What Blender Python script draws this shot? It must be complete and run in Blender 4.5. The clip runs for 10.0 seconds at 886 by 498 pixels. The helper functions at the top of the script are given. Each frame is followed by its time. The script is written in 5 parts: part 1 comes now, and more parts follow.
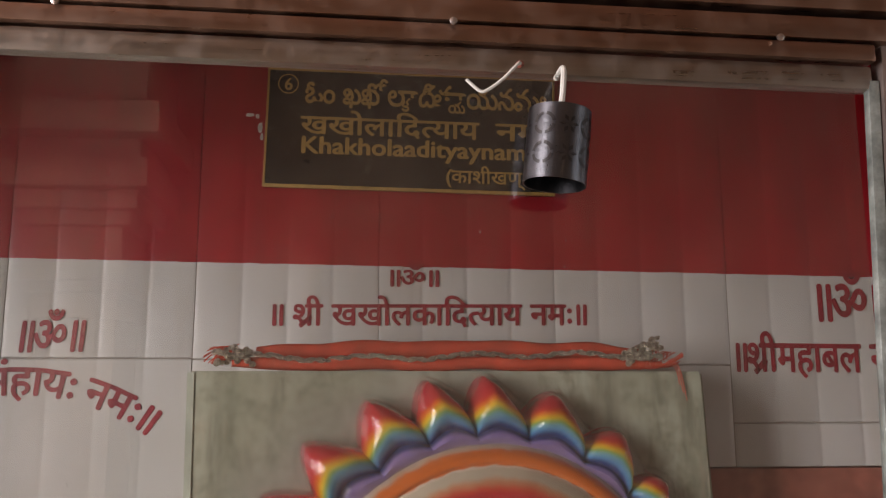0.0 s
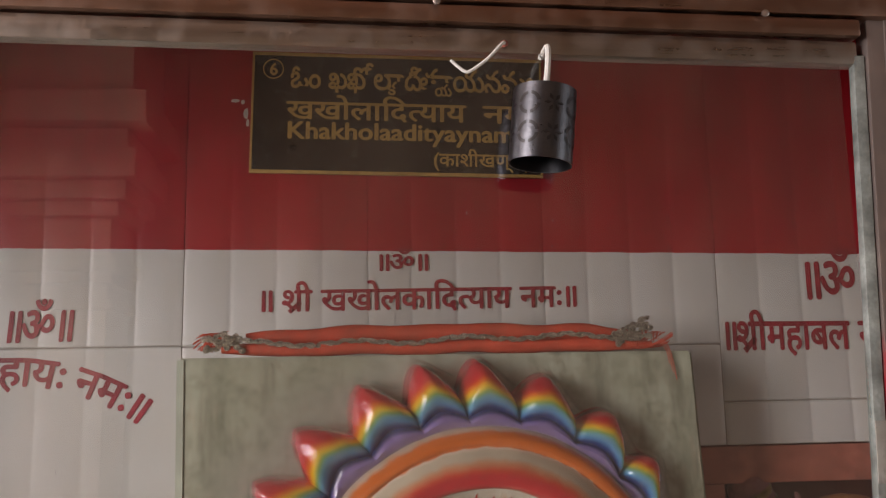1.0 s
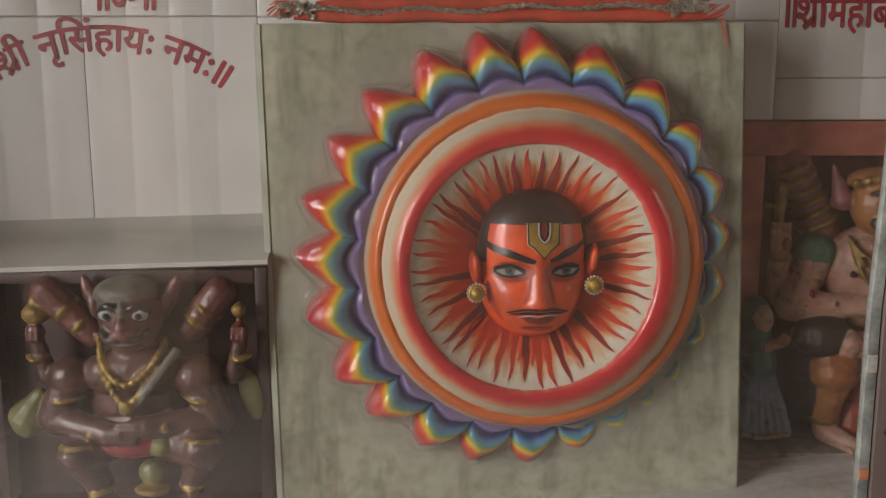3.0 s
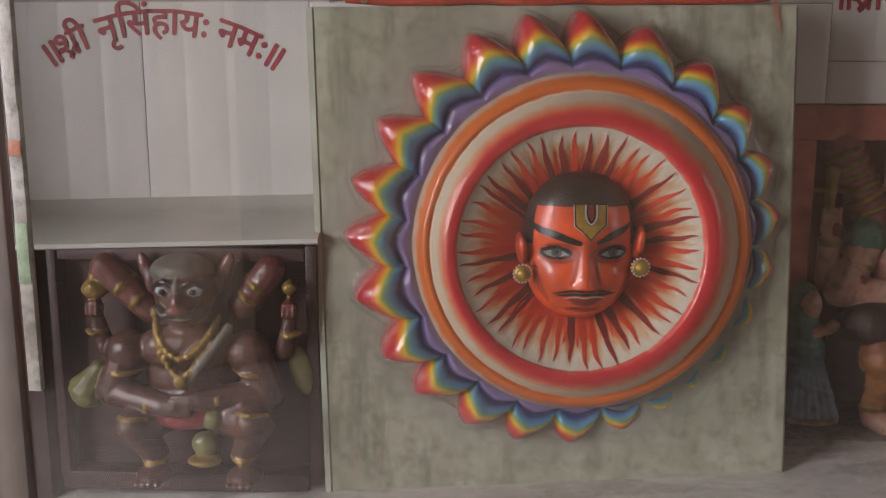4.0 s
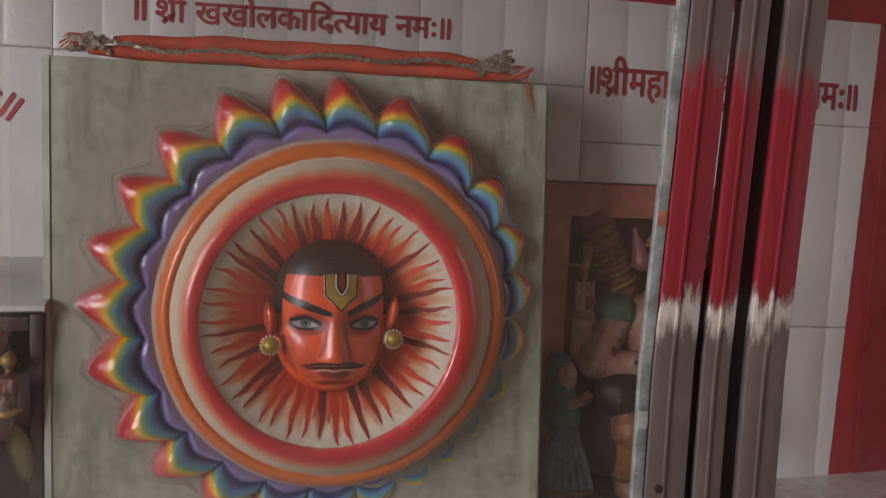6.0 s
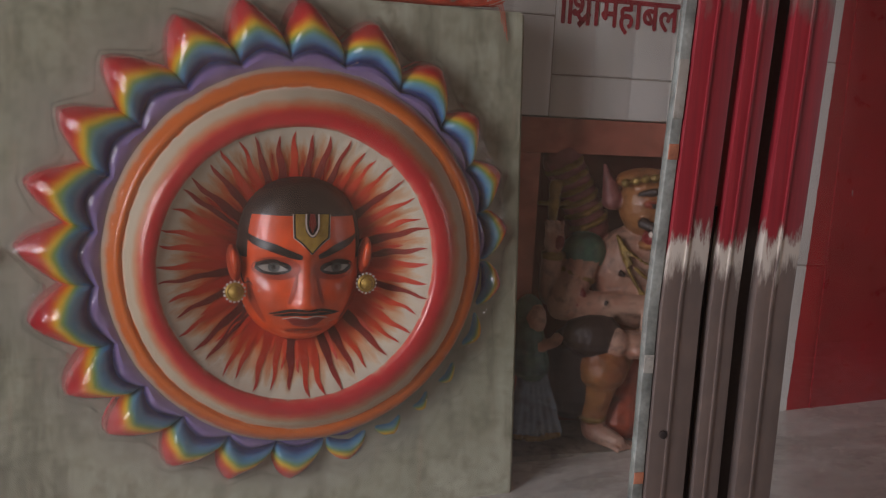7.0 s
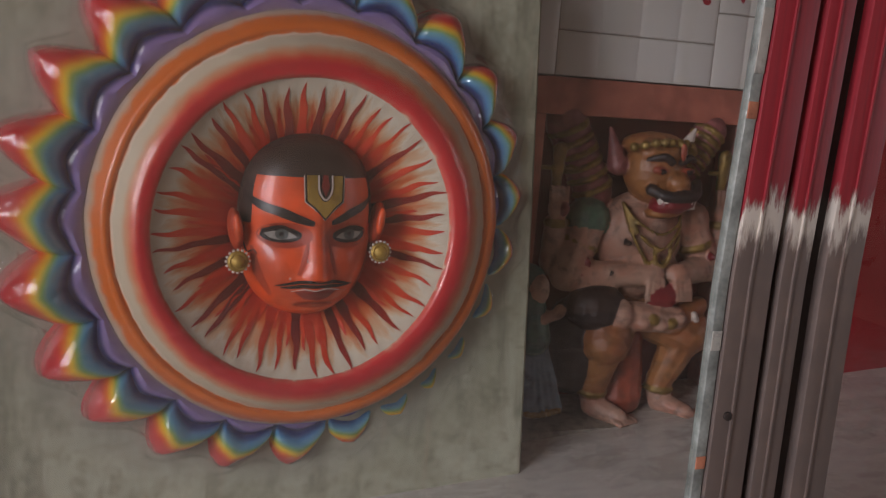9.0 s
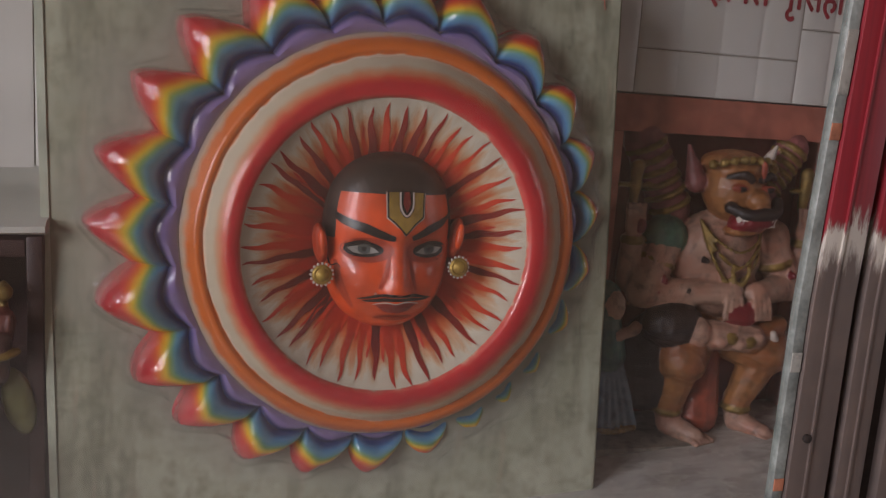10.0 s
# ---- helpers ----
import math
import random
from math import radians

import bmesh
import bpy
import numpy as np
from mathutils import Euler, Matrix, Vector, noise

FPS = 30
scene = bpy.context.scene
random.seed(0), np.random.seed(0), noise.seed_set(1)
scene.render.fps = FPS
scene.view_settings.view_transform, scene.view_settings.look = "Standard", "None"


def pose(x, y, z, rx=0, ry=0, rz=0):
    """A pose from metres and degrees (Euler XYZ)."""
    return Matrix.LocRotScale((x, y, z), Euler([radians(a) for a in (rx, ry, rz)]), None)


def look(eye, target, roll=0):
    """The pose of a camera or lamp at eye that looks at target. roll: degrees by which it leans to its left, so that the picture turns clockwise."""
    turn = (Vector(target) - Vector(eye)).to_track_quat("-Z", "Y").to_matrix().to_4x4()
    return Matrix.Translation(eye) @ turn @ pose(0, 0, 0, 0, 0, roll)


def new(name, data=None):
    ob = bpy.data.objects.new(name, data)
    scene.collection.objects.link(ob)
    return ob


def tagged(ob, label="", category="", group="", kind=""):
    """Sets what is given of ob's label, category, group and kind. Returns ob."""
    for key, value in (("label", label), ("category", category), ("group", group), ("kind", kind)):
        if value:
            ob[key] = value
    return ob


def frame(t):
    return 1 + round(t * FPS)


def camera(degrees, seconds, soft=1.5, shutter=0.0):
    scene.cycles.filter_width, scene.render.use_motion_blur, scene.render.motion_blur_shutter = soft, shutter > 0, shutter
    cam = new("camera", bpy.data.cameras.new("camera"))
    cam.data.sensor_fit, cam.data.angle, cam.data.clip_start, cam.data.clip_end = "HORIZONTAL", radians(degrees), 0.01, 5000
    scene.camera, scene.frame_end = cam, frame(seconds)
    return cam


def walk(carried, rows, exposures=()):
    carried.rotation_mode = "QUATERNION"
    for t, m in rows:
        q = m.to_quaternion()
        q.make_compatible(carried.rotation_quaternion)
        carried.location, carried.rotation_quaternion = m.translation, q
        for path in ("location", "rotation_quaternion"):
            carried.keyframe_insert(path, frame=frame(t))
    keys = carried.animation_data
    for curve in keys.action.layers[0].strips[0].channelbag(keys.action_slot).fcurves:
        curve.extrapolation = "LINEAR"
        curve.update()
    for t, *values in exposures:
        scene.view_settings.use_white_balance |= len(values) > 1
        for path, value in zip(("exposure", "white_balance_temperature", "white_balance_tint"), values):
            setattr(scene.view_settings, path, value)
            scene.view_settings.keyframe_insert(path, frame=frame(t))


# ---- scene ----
cam = camera(53.6, 10.0, 1.15)
PATH = [
    (0, (-0.115, -1.307, 1.403), (0.037, 0.657, 1.749), -0.1),
    (0.5, (-0.113, -1.309, 1.405), (0.047, 0.658, 1.729), -0.4),
    (1, (-0.11, -1.304, 1.399), (0.061, 0.664, 1.714), -1.1),
    (1.5, (-0.114, -1.303, 1.399), (0.034, 0.678, 1.634), -1.1),
    (2, (-0.122, -1.316, 1.364), (-0.005, 0.68, 1.386), -0.5),
    (2.5, (-0.109, -1.363, 1.337), (-0.06, 0.627, 1.147), -0.2),
    (3, (-0.094, -1.399, 1.319), (-0.091, 0.576, 1.002), -0.1),
    (3.2, (-0.095, -1.401, 1.304), (-0.084, 0.566, 0.942), 0.2),
    (4.3, (-0.1, -1.428, 1.314), (-0.228, 0.542, 0.994), 0.3),
    (4.5, (-0.098, -1.433, 1.313), (-0.232, 0.543, 1.029), 0.5),
    (5, (-0.087, -1.433, 1.319), (-0.184, 0.55, 1.079), 0.8),
    (5.5, (-0.069, -1.422, 1.318), (-0.018, 0.565, 1.093), 2.0),
    (5.8, (-0.045, -1.396, 1.314), (0.197, 0.573, 1.115), 2.6),
    (6, (-0.001, -1.377, 1.309), (0.315, 0.59, 1.128), 2.6),
    (6.1, (0.003, -1.371, 1.308), (0.359, 0.590, 1.132), 2.5),
    (6.2, (0.008, -1.369, 1.309), (0.398, 0.585, 1.134), 2.5),
    (7.3, (-0.111, -1.233, 1.28), (0.453, 0.654, 0.931), 3.5),
    (7.5, (-0.131, -1.197, 1.271), (0.495, 0.667, 0.909), 4.1),
    (8, (-0.16, -1.143, 1.256), (0.597, 0.667, 0.871), 4.7),
    (8.5, (-0.166, -1.141, 1.26), (0.614, 0.66, 0.872), 4.3),
    (9, (-0.171, -1.154, 1.268), (0.517, 0.688, 0.903), 4.1),
    (9.5, (-0.183, -1.16, 1.274), (0.395, 0.723, 0.925), 4.2),
    (10, (-0.185, -1.172, 1.277), (0.346, 0.724, 0.926), 4.0),
]
walk(cam, [(t, look(eye, target, roll)) for t, eye, target, roll in PATH],
     [(0, 0.0, 6800, 10), (1.2, 0.0, 6800, 10), (3.0, 0.04, 6750, 5), (4.4, 0.02, 6350, 11), (5.5, -0.04, 6350, 11), (7.4, -0.38, 6350, 11), (10, -0.30, 6350, 11)])

# ---- light ----
world = bpy.data.worlds.new("world")
scene.world = world
world.use_nodes = True
_wn = world.node_tree.nodes
_sky = _wn.new("ShaderNodeTexSky")
_sky.sky_type, _sky.sun_disc = "NISHITA", False
_sky.sun_elevation, _sky.sun_rotation = radians(50), radians(250)
world.node_tree.links.new(_sky.outputs[0], _wn["Background"].inputs[0])
_wn["Background"].inputs[1].default_value = 0.12
scene.view_settings.exposure = 0.0


def area_lamp(name, eye, target, sx, sy, watts, colour):
    lamp = bpy.data.lights.new(name, "AREA")
    lamp.shape, lamp.size, lamp.size_y, lamp.energy, lamp.color = "RECTANGLE", sx, sy, watts, colour
    ob = new(name, lamp)
    ob.matrix_world = look(eye, target)
    return ob


sun = bpy.data.lights.new("sun", "SUN")
sun.energy, sun.angle, sun.color = 3.0, radians(0.5), (1, 0.95, 0.88)
new("sun", sun).matrix_world = look((-6, -4, 8), (0, -1.5, 0))
area_lamp("courtyard_daylight", (-2.88, -1.95, 1.80), (0.0, -0.1, 1.2), 1.5, 1.7, 150, (1.0, 0.90, 0.955))
# added fill for the right bay; no source is seen on that side
area_lamp("side_fill_light", (4.15, -2.1, 1.7), (0.6, -0.1, 0.9), 1.8, 1.6, 15, (1.0, 0.90, 0.955))


from mathutils.bvhtree import BVHTree


# ---- materials ----
def lin(c):
    return (*c, 1.0)


class Nodes:
    """A small builder for node materials."""

    def __init__(self, name):
        self.mat = bpy.data.materials.new(name)
        self.mat.use_nodes = True
        self.tree = self.mat.node_tree
        self.bsdf = self.tree.nodes["Principled BSDF"]

    def node(self, kind, **inputs):
        n = self.tree.nodes.new(kind)
        for k, v in inputs.items():
            key = k.replace("_", " ")
            if isinstance(v, bpy.types.NodeSocket):
                self.tree.links.new(v, n.inputs[key])
            else:
                n.inputs[key].default_value = v
        return n

    def link(self, a, b):
        self.tree.links.new(a, b)

    def math(self, op, a, b=0.0, clamp=False):
        n = self.tree.nodes.new("ShaderNodeMath")
        n.operation, n.use_clamp = op, clamp
        for i, v in enumerate((a, b)):
            if isinstance(v, bpy.types.NodeSocket):
                self.link(v, n.inputs[i])
            else:
                n.inputs[i].default_value = v
        return n.outputs[0]

    def ramp(self, fac, stops, smooth=False):
        n = self.tree.nodes.new("ShaderNodeValToRGB")
        if smooth:
            n.color_ramp.interpolation = "EASE"
        els = n.color_ramp.elements
        while len(els) < len(stops):
            els.new(0.5)
        for e, (p, c) in zip(els, stops):
            e.position, e.color = p, lin(c) if len(c) == 3 else c
        self.link(fac, n.inputs[0])
        return n.outputs[0]

    def mix(self, fac, a, b, mode="MIX"):
        n = self.tree.nodes.new("ShaderNodeMix")
        n.data_type, n.blend_type = "RGBA", mode
        for key, v in ((0, fac), (6, a), (7, b)):
            if isinstance(v, bpy.types.NodeSocket):
                self.link(v, n.inputs[key])
            else:
                n.inputs[key].default_value = lin(v) if isinstance(v, tuple) and len(v) == 3 else v
        return n.outputs[2]

    def place(self, scale=(1, 1, 1)):
        g = self.tree.nodes.new("ShaderNodeNewGeometry")
        m = self.tree.nodes.new("ShaderNodeMapping")
        m.inputs["Scale"].default_value = scale
        self.link(g.outputs["Position"], m.inputs["Vector"])
        return m.outputs[0]

    def axes(self):
        g = self.tree.nodes.new("ShaderNodeNewGeometry")
        x = self.tree.nodes.new("ShaderNodeSeparateXYZ")
        self.link(g.outputs["Position"], x.inputs[0])
        return x.outputs

    def noise(self, scale, detail=4.0, rough=0.55, stretch=(1, 1, 1)):
        return self.node("ShaderNodeTexNoise", Vector=self.place(stretch), Scale=scale, Detail=detail, Roughness=rough).outputs[0]

    def bump(self, height, strength, distance=0.002):
        b = self.node("ShaderNodeBump", Height=height, Strength=strength, Distance=distance)
        self.link(b.outputs[0], self.bsdf.inputs["Normal"])

    def finish(self, colour, rough, metal=0.0, coat=0.0, spec=0.5):
        for key, v in (("Base Color", colour), ("Roughness", rough), ("Metallic", metal), ("Coat Weight", coat), ("Specular IOR Level", spec)):
            if isinstance(v, bpy.types.NodeSocket):
                self.link(v, self.bsdf.inputs[key])
            else:
                self.bsdf.inputs[key].default_value = lin(v) if isinstance(v, tuple) else v
        self.bsdf.inputs["Coat Roughness"].default_value = 0.05
        return self.mat


def plain(name, c, rough=0.5, vary=0.25, scale=18.0, metal=0.0, coat=0.0, bump=0.15):
    """A worn surface of one paint or stone: grain and blotches at two scales."""
    n = Nodes(name)
    big, fine = n.noise(scale), n.noise(scale * 9, 6)
    dark, light = tuple(v * (1 - vary) for v in c), tuple(min(1, v * (1 + vary)) for v in c)
    col = n.mix(n.ramp(fine, [(0.35, (0, 0, 0)), (0.75, (1, 1, 1))]), n.ramp(big, [(0.3, dark), (0.7, light)]), dark)
    col = n.mix(0.65, col, n.ramp(big, [(0.3, dark), (0.7, light)]))
    r = n.math("ADD", n.math("MULTIPLY", fine, 0.25), max(0.02, rough - 0.12))
    n.bump(fine, bump)
    return n.finish(col, r, metal, coat)


def aged(name, c, c2, rough=0.45, coat=0.1):
    """Old hand-painted plaster: a second colour rubbed in, dark pits and pale chips."""
    n = Nodes(name)
    big, mid, fine = n.noise(14.0, 5, 0.6), n.noise(55.0, 6, 0.7), n.noise(190.0, 4, 0.7)
    col = n.mix(n.ramp(big, [(0.36, (0, 0, 0)), (0.66, (1, 1, 1))]), c, c2)
    col = n.mix(n.math("MULTIPLY", n.ramp(mid, [(0.47, (0, 0, 0)), (0.64, (1, 1, 1))]), 0.75), col, tuple(v * 0.32 for v in c))
    col = n.mix(n.math("MULTIPLY", n.ramp(fine, [(0.66, (0, 0, 0)), (0.74, (1, 1, 1))]), 0.35), col, (0.42, 0.36, 0.28))
    n.bump(n.math("ADD", mid, n.math("MULTIPLY", fine, 0.5)), 0.35, 0.003)
    return n.finish(col, n.math("ADD", rough - 0.1, n.math("MULTIPLY", mid, 0.25)), 0, coat)


def tile_glaze(name="tile_glaze", grout=False):
    """White glazed wall tile, painted red above a sloping line and past the inscription."""
    n = Nodes(name)
    x, y, z = n.axes()
    wob = n.math("MULTIPLY", n.math("SUBTRACT", n.noise(60), 0.5), 0.004)
    line = n.math("SUBTRACT", 1.626, n.math("MULTIPLY", x, 0.0125))
    up = n.math("GREATER_THAN", n.math("ADD", z, wob), line)
    edge = n.math("ADD", 1.018, n.math("MULTIPLY", n.math("SUBTRACT", z, 0.766), 0.033))
    side = n.math("GREATER_THAN", n.math("ADD", x, wob), edge)
    red = n.math("MAXIMUM", up, side)
    big = n.noise(4.0, 5)
    white = n.ramp(big, [(0.25, (0.52, 0.505, 0.465)), (0.6, (0.61, 0.60, 0.57)), (0.8, (0.66, 0.65, 0.62))])
    streak = n.noise(6.0, 5, 0.6, (5, 5, 0.5))
    white = n.mix(n.ramp(streak, [(0.52, (0, 0, 0)), (0.75, (0.55, 0.55, 0.55))]), white, (0.50, 0.47, 0.40))
    speck = n.ramp(n.noise(95.0, 2), [(0.73, (0, 0, 0)), (0.76, (1, 1, 1))])
    white = n.mix(n.math("MULTIPLY", speck, 0.5), white, (0.25, 0.2, 0.16))
    rnd = n.tree.nodes.new("ShaderNodeObjectInfo").outputs["Random"]
    white = n.mix(n.math("MULTIPLY", rnd, 0.16), white, (0.48, 0.46, 0.42))
    if grout:
        white = n.ramp(big, [(0.3, (0.24, 0.21, 0.18)), (0.7, (0.36, 0.33, 0.29))])
    reds = n.ramp(n.noise(5.0, 6, 0.6, (3, 3, 0.6)), [(0.3, (0.27, 0.005, 0.012)), (0.7, (0.41, 0.009, 0.020))])
    n.bump(n.noise(14.0, 3), 0.12, 0.003)
    rough = n.math("ADD", 0.26, n.math("MULTIPLY", n.noise(30.0), 0.2))
    return n.finish(n.mix(red, white, reds), rough)


def slab_marble():
    """Grey-green polished marble with downward dark stains, and pale overspray round the disc."""
    n = Nodes("slab_marble")
    x, y, z = n.axes()
    big = n.noise(5.0, 6, 0.6, (1.6, 1, 0.8))
    base = n.ramp(big, [(0.28, (0.26, 0.272, 0.19)), (0.5, (0.365, 0.375, 0.28)), (0.72, (0.47, 0.48, 0.375))])
    vein = n.noise(7.0, 8, 0.7, (3.4, 3.4, 0.55))
    vein = n.math("MULTIPLY", n.ramp(vein, [(0.50, (0, 0, 0)), (0.66, (1, 1, 1))]), 0.75)
    base = n.mix(vein, base, (0.17, 0.168, 0.12))
    mott = n.ramp(n.noise(34.0, 8, 0.75), [(0.46, (0, 0, 0)), (0.66, (1, 1, 1))])
    base = n.mix(n.math("MULTIPLY", mott, 0.65), base, (0.150, 0.152, 0.10))
    dx, dz = n.math("SUBTRACT", x, 0.0), n.math("SUBTRACT", z, 1.095)
    rad = n.math("SQRT", n.math("ADD", n.math("MULTIPLY", dx, dx), n.math("MULTIPLY", dz, dz)))
    rad = n.math("ADD", rad, n.math("MULTIPLY", n.math("SUBTRACT", n.noise(9.0, 5), 0.5), 0.13))
    halo = n.ramp(rad, [(0.335, (0.5, 0.5, 0.5)), (0.385, (0, 0, 0))])
    base = n.mix(halo, base, (0.31, 0.32, 0.27))
    drip = n.math("MULTIPLY", n.ramp(n.noise(8.0, 5, 0.5, (8, 8, 0.25)), [(0.62, (0, 0, 0)), (0.72, (1, 1, 1))]), 0.25)
    base = n.mix(drip, base, (0.45, 0.30, 0.22))
    n.bump(n.noise(60.0, 4), 0.06)
    return n.finish(base, n.math("ADD", 0.22, n.math("MULTIPLY", n.noise(24.0), 0.25)))


def floor_marble(name, a, b):
    n = Nodes(name)
    v = n.noise(5.0, 8, 0.65, (1, 2.4, 1))
    col = n.ramp(v, [(0.3, a), (0.5, b), (0.58, a), (0.7, b)])
    dirt = n.ramp(n.noise(14.0, 6, 0.7), [(0.45, (0, 0, 0)), (0.75, (1, 1, 1))])
    col = n.mix(n.math("MULTIPLY", dirt, 0.4), col, (0.2, 0.18, 0.14))
    n.bump(n.noise(50.0), 0.08)
    return n.finish(col, n.math("ADD", 0.2, n.math("MULTIPLY", dirt, 0.3)))


def steel(name, tint=(0.52, 0.47, 0.43), rough=0.34, red=None, grain=(6, 6, 0.12), shine=1.0):
    """Worn steel, streaked along its length; red gives a painted-in band of red reflection."""
    n = Nodes(name)
    streak = n.noise(30.0, 5, 0.6, grain)
    spots = n.ramp(n.noise(26.0, 6, 0.7), [(0.45, (0, 0, 0)), (0.72, (1, 1, 1))])
    col = n.mix(streak, tuple(v * 0.75 for v in tint), tint)
    col = n.mix(n.math("MULTIPLY", spots, 0.3), col, (0.24, 0.17, 0.13))
    r = n.math("ADD", rough - 0.08, n.math("ADD", n.math("MULTIPLY", streak, 0.14), n.math("MULTIPLY", spots, 0.10)))
    metal = n.math("MULTIPLY", shine, n.math("SUBTRACT", 1.0, n.math("MULTIPLY", spots, 0.25)))
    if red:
        # reflected red and its pale fringe, put into the base colour
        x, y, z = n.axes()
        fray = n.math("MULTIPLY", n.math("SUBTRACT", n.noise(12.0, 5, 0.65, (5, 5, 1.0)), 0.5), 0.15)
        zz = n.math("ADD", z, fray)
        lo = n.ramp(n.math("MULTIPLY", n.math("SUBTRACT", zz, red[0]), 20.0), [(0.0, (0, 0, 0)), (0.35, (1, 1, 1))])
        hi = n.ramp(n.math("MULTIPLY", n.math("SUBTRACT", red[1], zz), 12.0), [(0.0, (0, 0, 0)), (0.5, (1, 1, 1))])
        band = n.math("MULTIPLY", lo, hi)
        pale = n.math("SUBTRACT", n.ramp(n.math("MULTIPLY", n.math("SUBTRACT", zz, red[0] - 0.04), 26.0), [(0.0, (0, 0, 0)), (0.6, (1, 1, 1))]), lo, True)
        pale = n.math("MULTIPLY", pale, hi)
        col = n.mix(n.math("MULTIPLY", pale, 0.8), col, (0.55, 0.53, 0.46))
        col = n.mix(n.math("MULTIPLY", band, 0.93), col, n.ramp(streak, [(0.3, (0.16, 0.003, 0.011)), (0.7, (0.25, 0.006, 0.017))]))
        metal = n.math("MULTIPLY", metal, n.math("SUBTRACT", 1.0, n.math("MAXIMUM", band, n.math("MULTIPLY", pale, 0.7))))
    n.bump(n.noise(80.0, 4), 0.05)
    return n.finish(col, r, metal)


def along(name, stops, rough=0.22, coat=0.35, grain=0.12, rays=0.0, relief=0.26):
    """Enamel whose bands of colour run along the mesh's own second coordinate."""
    n = Nodes(name)
    uv = n.tree.nodes.new("ShaderNodeUVMap").outputs[0]
    sep = n.tree.nodes.new("ShaderNodeSeparateXYZ")
    n.link(uv, sep.inputs[0])
    wob = n.math("MULTIPLY", n.math("SUBTRACT", n.noise(30.0, 4), 0.5), 0.05)
    if rays:                                   # brush marks that run outwards
        m = n.tree.nodes.new("ShaderNodeMapping")
        m.inputs["Scale"].default_value = (46, 2.2, 1)
        n.link(uv, m.inputs["Vector"])
        hairs = n.node("ShaderNodeTexNoise", Vector=m.outputs[0], Scale=1.6, Detail=3.0, Roughness=0.6).outputs[0]
        wob = n.math("ADD", wob, n.math("MULTIPLY", n.math("SUBTRACT", hairs, 0.5), rays))
    col = n.ramp(n.math("ADD", sep.outputs[1], wob), stops)
    brush = n.noise(120.0, 4, 0.7)
    col = n.mix(n.math("MULTIPLY", brush, grain * 2), col, tuple(0.45 * v for v in (0.5, 0.4, 0.3)))
    wear = n.ramp(n.noise(70.0, 5, 0.75), [(0.66, (0, 0, 0)), (0.74, (1, 1, 1))])
    col = n.mix(n.math("MULTIPLY", wear, 0.25), col, (0.55, 0.5, 0.42))
    n.bump(n.noise(45.0, 5, 0.65), relief, 0.004)
    return n.finish(col, n.math("ADD", n.math("SUBTRACT", rough, 0.08), n.math("MULTIPLY", brush, 0.2)), 0, coat)


def pane_glass():
    """A thin clear pane: straight through, with the mirror gloss of glass and a film of dust."""
    n = Nodes("pane_glass")
    clear = n.tree.nodes.new("ShaderNodeBsdfTransparent")
    clear.inputs[0].default_value = (0.93, 0.95, 0.94, 1)
    gloss = n.tree.nodes.new("ShaderNodeBsdfGlossy")
    gloss.inputs["Roughness"].default_value = 0.015
    dust = n.node("ShaderNodeBsdfDiffuse", Color=(0.6, 0.58, 0.54, 1))
    facing = n.node("ShaderNodeLayerWeight", Blend=0.5).outputs["Facing"]
    gain = n.math("ADD", 0.085, n.math("MULTIPLY", n.math("POWER", facing, 5.0), 0.9))
    a = n.tree.nodes.new("ShaderNodeMixShader")
    n.link(gain, a.inputs[0]), n.link(clear.outputs[0], a.inputs[1]), n.link(gloss.outputs[0], a.inputs[2])
    film = n.math("MULTIPLY", n.ramp(n.noise(3.5, 7, 0.65, (1, 1, 0.5)), [(0.35, (0.1, 0.1, 0.1)), (0.75, (1, 1, 1))]), 0.014)
    speck = n.math("MULTIPLY", n.ramp(n.noise(190.0, 2, 0.5, (1, 1, 0.45)), [(0.765, (0, 0, 0)), (0.79, (1, 1, 1))]), 0.35)
    b = n.tree.nodes.new("ShaderNodeMixShader")
    n.link(n.math("ADD", film, speck), b.inputs[0]), n.link(a.outputs[0], b.inputs[1]), n.link(dust.outputs[0], b.inputs[2])
    n.link(b.outputs[0], n.tree.nodes["Material Output"].inputs["Surface"])
    return n.mat


